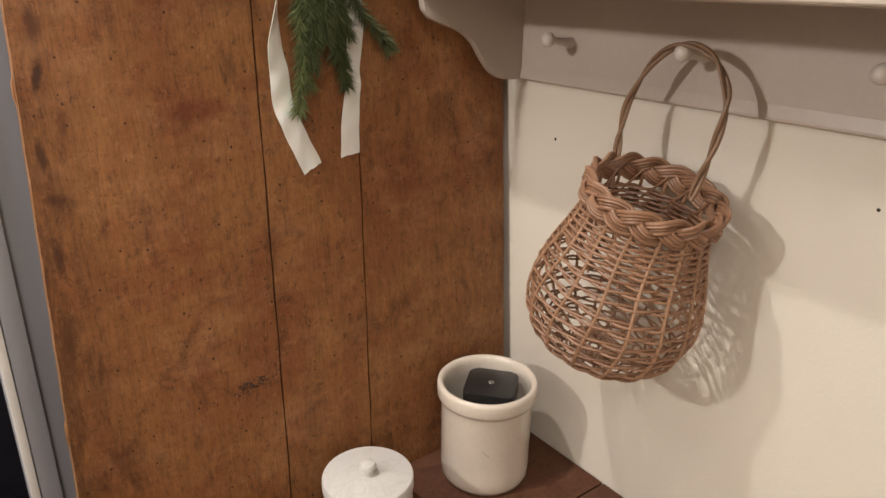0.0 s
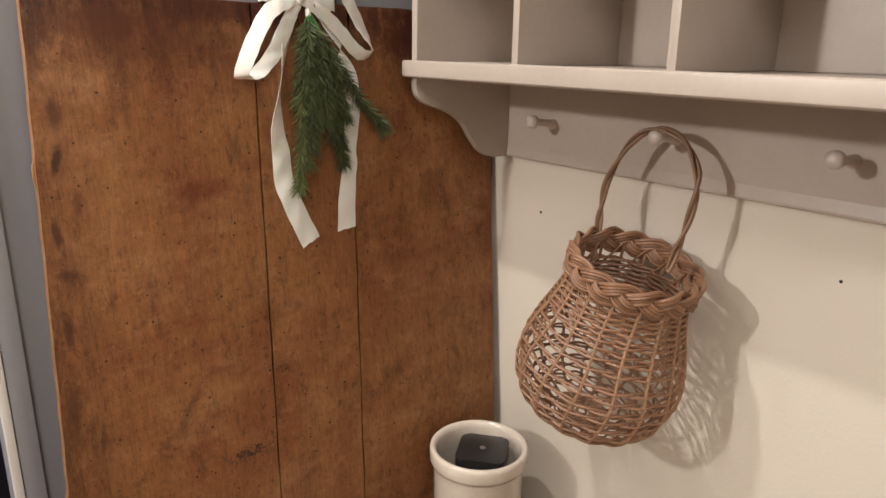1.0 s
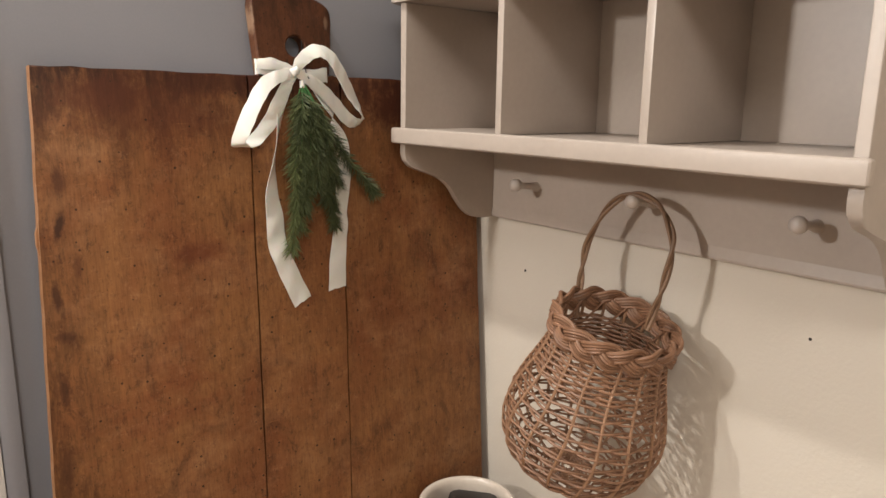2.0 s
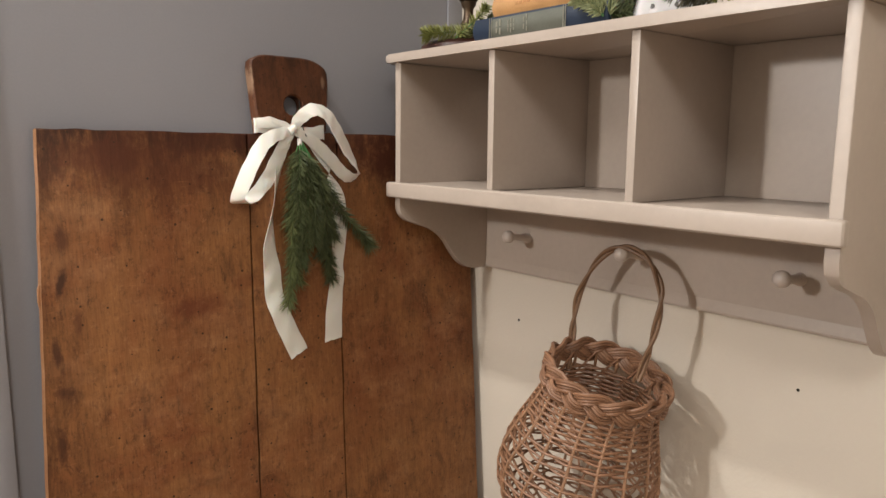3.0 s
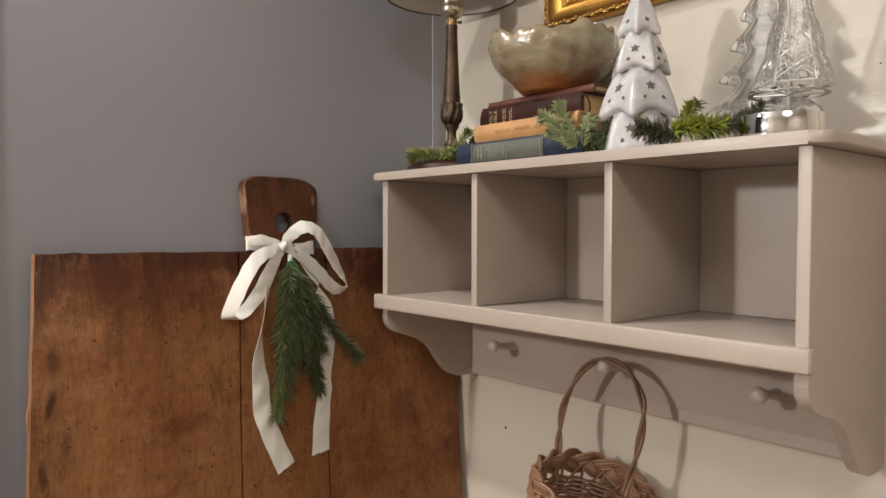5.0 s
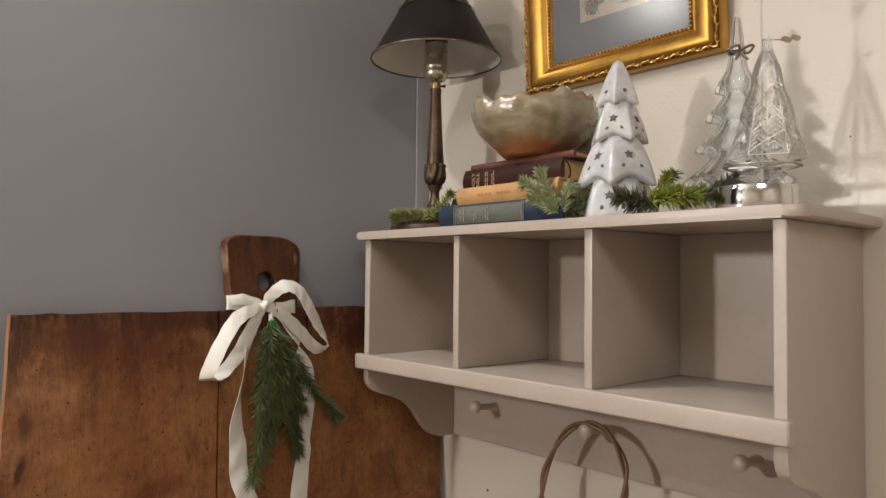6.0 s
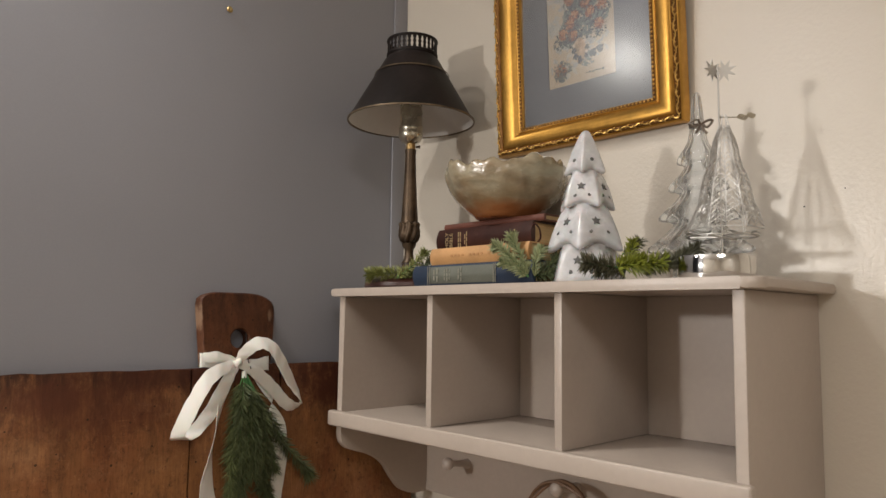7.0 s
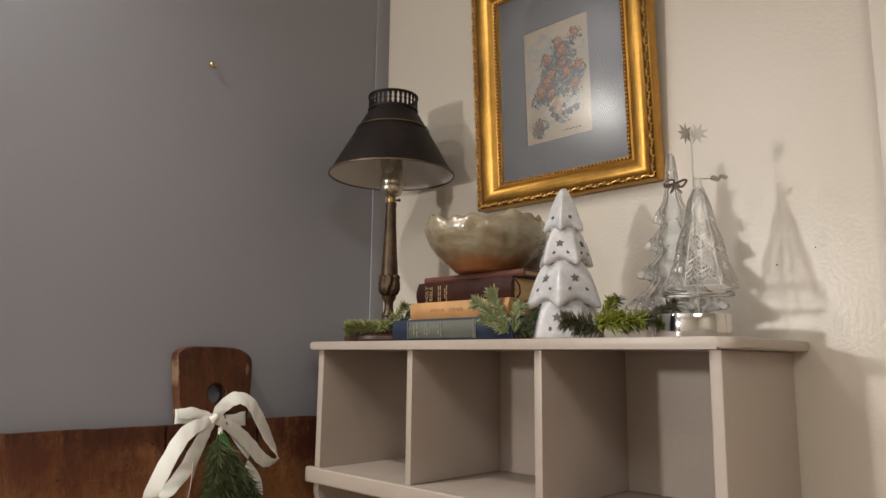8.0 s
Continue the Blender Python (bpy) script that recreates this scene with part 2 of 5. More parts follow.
    size.inputs["From Min"].default_value, size.inputs["To Min"].default_value, size.inputs["To Max"].default_value = 0.25, 0.0, 0.062
    nt.links.new(pick.outputs[0], size.inputs["Value"])
    both = nt.nodes.new("ShaderNodeMath")
    both.operation = "LESS_THAN"
    nt.links.new(vor.outputs["Distance"], both.inputs[0])
    nt.links.new(size.outputs["Result"], both.inputs[1])
    col = mix(both.outputs[0], col, (0.025, 0.012, 0.006), 0.85)
    nt.links.new(col, b.inputs["Base Color"])
    rr = nt.nodes.new("ShaderNodeMapRange")
    rr.inputs["To Min"].default_value, rr.inputs["To Max"].default_value = 0.42, 0.68
    nt.links.new(broad, rr.inputs["Value"])
    nt.links.new(rr.outputs["Result"], b.inputs["Roughness"])
    b.inputs["Specular IOR Level"].default_value = 0.22
    h = nt.nodes.new("ShaderNodeMath")
    h.operation = "SUBTRACT"
    nt.links.new(fine, h.inputs[0])
    nt.links.new(both.outputs[0], h.inputs[1])
    bp = nt.nodes.new("ShaderNodeBump")
    bp.inputs["Strength"].default_value, bp.inputs["Distance"].default_value = 0.3, 0.0012
    nt.links.new(h.outputs[0], bp.inputs["Height"])
    nt.links.new(bp.outputs["Normal"], b.inputs["Normal"])
    return m


def island_mat(name, dark, light, rough, trans=0.0, rand="island", bump=0.0, **extra):
    """Each loose piece takes its own shade between two colours."""
    m = bpy.data.materials.new(name)
    m.use_nodes = True
    nt = m.node_tree
    b = nt.nodes["Principled BSDF"]
    g = nt.nodes.new("ShaderNodeNewGeometry")
    co = nt.nodes.new("ShaderNodeTexCoord")
    n = nt.nodes.new("ShaderNodeTexNoise")
    n.inputs["Scale"].default_value, n.inputs["Detail"].default_value = 70, 3
    nt.links.new(co.outputs["Object"], n.inputs["Vector"])
    add = nt.nodes.new("ShaderNodeMath")
    add.operation = "MULTIPLY_ADD"
    add.inputs[1].default_value, add.inputs[2].default_value = 0.6, 0.0
    nt.links.new(g.outputs["Random Per Island"], add.inputs[0])
    tot = nt.nodes.new("ShaderNodeMath")
    tot.operation = "MULTIPLY_ADD"
    tot.inputs[1].default_value = 0.5
    nt.links.new(n.outputs["Fac"], tot.inputs[0])
    nt.links.new(add.outputs[0], tot.inputs[2])
    x = nt.nodes.new("ShaderNodeMix")
    x.data_type = "RGBA"
    x.inputs["A"].default_value, x.inputs["B"].default_value = (*dark, 1), (*light, 1)
    nt.links.new(tot.outputs[0], x.inputs["Factor"])
    nt.links.new(x.outputs["Result"], b.inputs["Base Color"])
    b.inputs["Roughness"].default_value = rough
    if bump:
        bp = nt.nodes.new("ShaderNodeBump")
        bp.inputs["Strength"].default_value, bp.inputs["Distance"].default_value = bump, 0.0008
        nt.links.new(n.outputs["Fac"], bp.inputs["Height"])
        nt.links.new(bp.outputs["Normal"], b.inputs["Normal"])
    for key, value in extra.items():
        b.inputs[key.replace("_", " ")].default_value = value
    return m


FACE_STAINS = (
    (-0.175, 0.70, 0.062, 0.022, 0.0, (0.115, 0.03, 0.012), 0.6),
    (-0.10, 0.73, 0.030, 0.016, 0.0, (0.13, 0.036, 0.014), 0.45),
    (0.0, 0.60, 0.030, 0.014, 0.0, (0.14, 0.04, 0.015), 0.4),
    (0.26, 0.93, 0.20, 0.075, 0.0, (0.055, 0.014, 0.007), 0.9),
    (-0.05, 0.955, 0.34, 0.030, 0.0, (0.05, 0.014, 0.007), 0.8),
    (-0.29, 0.935, 0.09, 0.035, 0.0, (0.08, 0.024, 0.011), 0.6),
    (-0.24, 0.915, 0.17, 0.050, 0.0, (0.085, 0.024, 0.011), 0.45),
)
EDGE_BRUISES = (
    (-0.363, 0.757, 0.0075, 0.030, 0.3, (0.035, 0.014, 0.008), 0.85),
    (-0.357, 0.815, 0.012, 0.030, 0.0, (0.06, 0.022, 0.011), 0.7),
    (-0.375, 0.662, 0.008, 0.032, -0.1, (0.045, 0.016, 0.009), 0.8),
    (-0.368, 0.606, 0.020, 0.011, 0.0, (0.06, 0.022, 0.011), 0.7),
    (-0.378, 0.530, 0.009, 0.032, 0.0, (0.055, 0.02, 0.01), 0.75),
    (-0.345, 0.70, 0.008, 0.026, 0.0, (0.09, 0.032, 0.014), 0.6),
    (-0.356, 0.363, 0.006, 0.030, 0.15, (0.06, 0.022, 0.011), 0.6),
    (-0.386, 0.42, 0.012, 0.05, 0.0, (0.07, 0.026, 0.012), 0.6),
)
BOARD = old_wood("worn_pine", (0.285, 0.124, 0.044), (0.042, 0.014, 0.007), (0.155, 0.040, 0.014), (("Z", 0.80, 0.955, 0.95), ("X", -0.31, -0.39, 0.6), ("X", 0.30, 0.40, 0.5)), FACE_STAINS + EDGE_BRUISES)
HANDLE = old_wood("dark_worn_pine", (0.125, 0.045, 0.018), (0.02, 0.009, 0.006), (0.085, 0.03, 0.014), (("Z", 1.0, 1.09, 0.7), ("X", 0.03, 0.075, 0.6)), (
    (-0.055, 0.985, 0.006, 0.012, 0.0, (0.42, 0.3, 0.2), 0.7),
    (0.064, 1.055, 0.005, 0.014, 0.0, (0.3, 0.2, 0.13), 0.5),
    (-0.064, 1.05, 0.004, 0.03, 0.0, (0.3, 0.19, 0.12), 0.6),
))
EDGE = old_wood("rubbed_pine_edge", (0.29, 0.14, 0.06), (0.12, 0.05, 0.025), (0.28, 0.12, 0.055))
TABLE = old_wood("dark_stained_wood", (0.11, 0.045, 0.022), (0.035, 0.014, 0.008), (0.085, 0.03, 0.016))
WICKER = island_mat("peeled_willow", (0.12, 0.055, 0.028), (0.33, 0.175, 0.1), 0.48, bump=0.35)
HANDLE_ROD = island_mat("brown_willow_handle", (0.10, 0.055, 0.03), (0.25, 0.14, 0.075), 0.5, bump=0.3)
STAKE = island_mat("pale_willow_stake", (0.2, 0.105, 0.055), (0.36, 0.205, 0.12), 0.5, bump=0.35)
SATIN = mat("cream_satin_ribbon", (0.73, 0.705, 0.655), 0.5, vary=0.02, scale=20, fine=55, bump=0.35, depth=0.0025, stretch=(1, 1, 0.5), Sheen_Weight=0.3, Subsurface_Weight=0.2, Subsurface_Scale=0.004)
NEEDLE = island_mat("pine_green", (0.010, 0.021, 0.010), (0.15, 0.175, 0.075), 0.42)
NEEDLE_TIP = island_mat("fresh_green", (0.016, 0.030, 0.012), (0.22, 0.25, 0.10), 0.42)
TWIG = mat("green_wire_stem", (0.05, 0.16, 0.045), 0.5, vary=0.1)
STONEWARE = mat("cream_stoneware_glaze", (0.6, 0.52, 0.44), 0.22, vary=0.05, scale=9, fine=120, bump=0.05, depth=0.0008, Coat_Weight=0.4, Coat_Roughness=0.08)
BLACK = mat("matt_black_plastic", (0.018, 0.017, 0.017), 0.35, vary=0.1)
SCREW = mat("steel_screw", (0.6, 0.6, 0.6), 0.3, metal=1.0)
HOLE = mat("dark_drilled_hole", (0.03, 0.025, 0.02), 0.9, vary=0.1)

marble = mat("white_marble", (0.57, 0.545, 0.515), 0.3, vary=0.03, scale=7, fine=40, bump=0.02)
_nt = marble.node_tree
_w = _nt.nodes.new("ShaderNodeTexNoise")
_w.inputs["Scale"].default_value, _w.inputs["Detail"].default_value, _w.inputs["Distortion"].default_value = 14, 6, 1.6
_r = _nt.nodes.new("ShaderNodeValToRGB")
_r.color_ramp.elements[0].position, _r.color_ramp.elements[0].color = 0.47, (1, 1, 1, 1)
_r.color_ramp.elements[1].position, _r.color_ramp.elements[1].color = 0.50, (0.8, 0.79, 0.79, 1)
_e = _r.color_ramp.elements.new(0.54)
_e.color = (1, 1, 1, 1)
_m = _nt.nodes.new("ShaderNodeMix")
_m.data_type, _m.blend_type = "RGBA", "MULTIPLY"
_m.inputs["Factor"].default_value = 0.45
_b = _nt.nodes["Principled BSDF"]
_src = _b.inputs["Base Color"].links[0].from_socket
_co = _nt.nodes.new("ShaderNodeTexCoord")
_nt.links.new(_co.outputs["Object"], _w.inputs["Vector"])
_nt.links.new(_w.outputs["Fac"], _r.inputs["Fac"])
_nt.links.new(_src, _m.inputs["A"])
_nt.links.new(_r.outputs["Color"], _m.inputs["B"])
_nt.links.new(_m.outputs["Result"], _b.inputs["Base Color"])


def smooth_path(points, steps=6, ring=False):
    """Catmull-Rom through points of any dimension."""
    p = [np.array(q, float) for q in points]
    n = len(p)
    out = []
    for i in range(n if ring else n - 1):
        a, b, c, d = (p[(i - 1) % n], p[i], p[(i + 1) % n], p[(i + 2) % n]) if ring else (p[max(i - 1, 0)], p[i], p[i + 1], p[min(i + 2, n - 1)])
        for k in range(steps):
            u = k / steps
            out.append(0.5 * (2 * b + (c - a) * u + (2 * a - 5 * b + 4 * c - d) * u * u + (3 * b - a - 3 * c + d) * u ** 3))
    if not ring:
        out.append(p[-1])
    return out


# ---- side table ----
def side_table():
    t = thing("side_table", pose(-0.6, -0.31, 0), "dark brown wooden side table against the wall", "table")
    for i, (y0, y1) in enumerate(((-0.369, -0.006), (-0.62, -0.3715))):
        part("plank", box(-1.15, -0.003, y0, y1, 0.722, 0.75, 0.003), TABLE, t)
    for x in (-1.1, -0.06):
        for y in (-0.58, -0.05):
            part("leg", box(x - 0.025, x + 0.025, y - 0.025, y + 0.025, 0, 0.722, 0.003), TABLE, t)
    part("apron", box(-1.08, -0.08, -0.595, -0.575, 0.63, 0.722, 0.002), TABLE, t)


side_table()


# ---- wall shelf with pegs ----
# shelf greige made lighter, so the pegs look as if more light reached them
PEG = mat("lightened_greige_gloss_peg", (0.53, 0.465, 0.42), 0.3, vary=0.03, scale=30)
def wall_shelf():
    s = thing("wall_shelf", pose(-0.001, -0.46, 1.46), "greige painted wall shelf with three cubbies and a peg rail", "shelf")
    x0 = -0.002
    # top with a rounded front corner at each end
    r, outline = 0.022, []
    for cx, cy, a0 in ((-0.236 + r, -0.06 - r, 90), (-0.236 + r, -0.86 + r, 180)):
        for k in range(7):
            a = radians(a0 + 15 * k)
            outline.append((cx + r * math.cos(a), cy + r * math.sin(a)))
    outline += [(x0, -0.86), (x0, -0.06)]
    part("top", prism(outline, "z", 1.8385, 1.8525, 0.0055), SHELF, s)
    side = [(x0, 1.838), (-0.226, 1.838), (-0.226, 1.604)]
    curve = smooth_path([(-0.226, 1.604), (-0.226, 1.585), (-0.216, 1.567), (-0.19, 1.556), (-0.152, 1.543), (-0.124, 1.524), (-0.103, 1.496), (-0.081, 1.472), (-0.052, 1.460), (x0, 1.459)], 4)
    outline = side[:-1] + [tuple(q) for q in curve]
    for y in (-0.0968, -0.8315):
        part("side_panel", prism(outline, "y", y - 0.0072, y + 0.0072, 0.0022), SHELF, s)
    part("bottom", box(-0.232, x0, -0.8235, -0.1045, 1.604, 1.630, 0.002), SHELF, s)
    part("front_lip", box(-0.2415, -0.2265, -0.846, -0.081, 1.6055, 1.6325, 0.005, seg=3), SHELF, s)
    part("back_panel", box(-0.009, x0, -0.824, -0.1042, 1.6305, 1.838), SHELF, s, smooth=False)
    for y in (-0.3355, -0.5885):
        part("divider", box(-0.226, -0.0095, y - 0.0062, y + 0.0062, 1.6305, 1.838, 0.0015), SHELF, s)
    # the rail's foot flares out to stand for a strip of light there
    rail = part("peg_rail", prism([(x0, 1.604), (-0.016, 1.604), (-0.016, 1.479), (-0.0182, 1.4635), (-0.0175, 1.4600), (-0.014, 1.4585), (x0, 1.4585)], "y", -0.8235, -0.1045), SHELF, s, smooth=False)
    profile = [(0, 0), (0.0095, 0.0), (0.0085, 0.006), (0.0062, 0.016), (0.0056, 0.034), (0.0062, 0.042), (0.0075, 0.045), (0.0108, 0.0485), (0.0116, 0.053), (0.0108, 0.0575), (0.0075, 0.0612), (0.0035, 0.0628), (0, 0.063)]
    for y in (-0.2185, -0.466, -0.712):
        bm = lathe(profile, 20)
        bm.transform(Matrix.Translation((-0.0155, y, 1.5285)) @ Euler((0, radians(-83), 0)).to_matrix().to_4x4())
        part("peg", bm, PEG, rail)


wall_shelf()


# ---- the big board ----
BX, BY, BZ = -0.4, -0.1126, 0.75
BOARD_POSE = pose(BX, BY, BZ, -4.57)


def big_board():
    t = thing("bread_board", BOARD_POSE, "large worn pine bread board leaning against the wall", "bread board")

    def plank(name, xs_lo, xs_hi, top, mat_, base=0.0):
        """A plank between two uneven sides, its face slightly worn."""
        n = 26
        rng = random.Random(name + str(xs_lo))
        pts_l = [(xs_lo[0] + (xs_lo[1] - xs_lo[0]) * k / n + rng.uniform(-0.0008, 0.0008), base + (top[0] - base) * k / n) for k in range(n + 1)]
        pts_r = [(xs_hi[0] + (xs_hi[1] - xs_hi[0]) * k / n + rng.uniform(-0.0008, 0.0008), base + (top[1] - base) * k / n) for k in range(n + 1)]
        tops = [(pts_l[-1][0] + (pts_r[-1][0] - pts_l[-1][0]) * k / 12, top[0] + (top[1] - top[0]) * k / 12 + rng.uniform(-0.001, 0.0012)) for k in range(1, 12)]
        outline = pts_l + tops + pts_r[::-1]
        ob = part(name, prism(outline[::-1], "y", 0.0, 0.024, 0.0025), mat_, t, world=False)
        ob.data.materials.append(EDGE)
        for f in ob.data.polygons:
            if f.normal.x < -0.55 and f.center.x < -0.3:
                f.material_index = 1
        return ob

    top = 0.971
    plank("plank", (-0.425, -0.375), (-0.1085, -0.0795), (top - 0.001, top - 0.004), BOARD)
    plank("plank", (0.057, 0.0885), (0.378, 0.388), (top - 0.002, top - 0.006), BOARD)
    plank("plank", (-0.1055, -0.0765), (0.054, 0.0855), (top - 0.004, top - 0.002), BOARD)
    # handle with its round hole
    cx, cz, hr, n = 0.007, 1.0145, 0.0165, 72
    edge = [(-0.058, top - 0.003), (-0.0595, 0.99), (-0.063, 1.04), (-0.065, 1.075), (-0.062, 1.086), (-0.045, 1.094), (-0.01, 1.0945), (0.035, 1.0935), (0.059, 1.087), (0.0745, 1.072), (0.0735, 1.03), (0.0695, 0.99), (0.066, top - 0.003)]
    edge = [tuple(q) for q in smooth_path(edge, 4)]

    def outer(a):
        d, best = Vector((math.cos(a), math.sin(a))), None
        loop = edge + [edge[0]]
        for (ax, az), (bx, bz) in zip(loop, loop[1:]):
            e, o = Vector((bx - ax, bz - az)), Vector((ax - cx, az - cz))
            det = d.x * -e.y + d.y * e.x
            if abs(det) > 1e-9:
                s, u = (o.x * -e.y + o.y * e.x) / det, (d.x * o.y - d.y * o.x) / det
                if s > 0 and -1e-6 <= u <= 1 + 1e-6 and (best is None or s < best):
                    best = s
        return cx + d.x * best, cz + d.y * best
    bm = bmesh.new()
    loops = []
    for y, grow in ((0.0, -0.0025), (0.0025, 0), (0.0215, 0), (0.024, -0.0025)):
        ring_o, ring_i = [], []
        for k in range(n):
            a = 2 * math.pi * k / n
            ox, oz = outer(a)
            q = Vector((ox - cx, oz - cz))
            q *= (q.length + grow) / q.length
            ring_o.append(bm.verts.new((cx + q.x, y, cz + q.y)))
            ring_i.append(bm.verts.new((cx + (hr - grow) * math.cos(a), y, cz + (hr - grow) * math.sin(a))))
        loops.append((ring_o, ring_i))
    for k in range(n):
        j = (k + 1) % n
        (o0, i0), (o3, i3) = loops[0], loops[3]
        bm.faces.new((o0[k], o0[j], i0[j], i0[k]))
        bm.faces.new((o3[k], i3[k], i3[j], o3[j]))
        for (oa, ia), (ob, ib) in zip(loops, loops[1:]):
            bm.faces.new((oa[k], ob[k], ob[j], oa[j]))
            bm.faces.new((ia[k], ia[j], ib[j], ib[k]))
    part("handle", bm, HANDLE, t, "dark worn handle with a round hole", world=False)
    # rubbed left edge and a split sliver on it
    part("splinter", prism([(-0.3881, 0.72), (-0.3905, 0.735), (-0.3898, 0.752), (-0.3868, 0.76), (-0.3853, 0.72)], "y", 0.006, 0.016, 0.001), EDGE, t, "pale split sliver on the edge", world=False)
    part("splinter", prism([(-0.4104, 0.26), (-0.4141, 0.268), (-0.4131, 0.292), (-0.4098, 0.302), (-0.4076, 0.26)], "y", 0.0, 0.014, 0.001), EDGE, t, "pale split sliver on the edge", world=False)
    # bruises and scorched spots that lie on the face
    rng = random.Random(5)
    bruise = mat("dark_bruise", (0.060, 0.025, 0.014), 0.55, vary=0.2)
    bm = bmesh.new()
    spots = []
    for _ in range(110):
        u = rng.gauss(0, 1)
        spots.append((-0.150 + 0.017 * u, 0.266 + 0.0035 * u + rng.gauss(0, 0.0045), rng.uniform(0.0006, 0.0024)))
    for x, z, r in spots:
        c = [bm.verts.new((x + r * rng.uniform(0.7, 1.5) * math.cos(a), -0.0004, z + r * rng.uniform(0.5, 1) * math.sin(a))) for a in np.linspace(0, 2 * math.pi, 8)[:-1]]
        bm.faces.new(c)
    tagged(part("blot", bm, bruise, t, "small dark ink-like blot", world=False, smooth=False), kind="stuff")
    return t


big_board()


# ---- ribbon bow and greenery on the board ----
def strip(points, steps=6, thick=0.0005, rag=0.0):
    """A flat ribbon along rows of x, y, z and half-width vector."""
    rows = smooth_path(points, steps)
    bm = bmesh.new()
    grid, m = [], 6
    rng = random.Random(len(points))
    for n, q in enumerate(rows):
        c, w = Vector(q[:3]), Vector(q[3:])
        row = []
        for k in range(m + 1):
            s = 2 * k / m - 1
            p = c + w * s + Vector((0, 0.0010 * s * s + 0.0006 * math.sin(0.8 * n + 2 * s), 0.0006 * math.sin(1.1 * n + s)))
            if n == len(rows) - 1 and rag:
                p += Vector((0, 0, rng.uniform(-rag, rag)))
            row.append(p)
        grid.append(row)
    front, back = [], []
    for i, row in enumerate(grid):
        tang = (grid[min(i + 1, len(grid) - 1)][3] - grid[max(i - 1, 0)][3])
        nrm = tang.cross(row[-1] - row[0])
        nrm = nrm.normalized() * thick if nrm.length > 1e-9 else Vector((0, thick, 0))
        front.append([bm.verts.new(p + nrm) for p in row])
        back.append([bm.verts.new(p - nrm) for p in row])
    for i in range(len(grid) - 1):
        for k in range(m):
            bm.faces.new((front[i][k], front[i][k + 1], front[i + 1][k + 1], front[i + 1][k]))
            bm.faces.new((back[i][k], back[i + 1][k], back[i + 1][k + 1], back[i][k + 1]))
        bm.faces.new((front[i][0], front[i + 1][0], back[i + 1][0], back[i][0]))
        bm.faces.new((front[i][m], back[i][m], back[i + 1][m], front[i + 1][m]))
    for row_f, row_b in ((front[0], back[0]), (front[-1], back[-1])):
        for k in range(m):
            bm.faces.new((row_f[k], row_b[k], row_b[k + 1], row_f[k + 1]))
    return bm


def bow_at(cx, cz, y=0.0):
    """From the bow's drawing units, at a depth before the board, to the board's frame."""
    z = 1.864 - cz * 0.00047
    return -0.520 + cx * 0.000515 - 0.0000288 * (cz - 314) + 0.5 * y - BX, (z - 0.92 * y * (1.72 - z) - BZ) / 0.9968


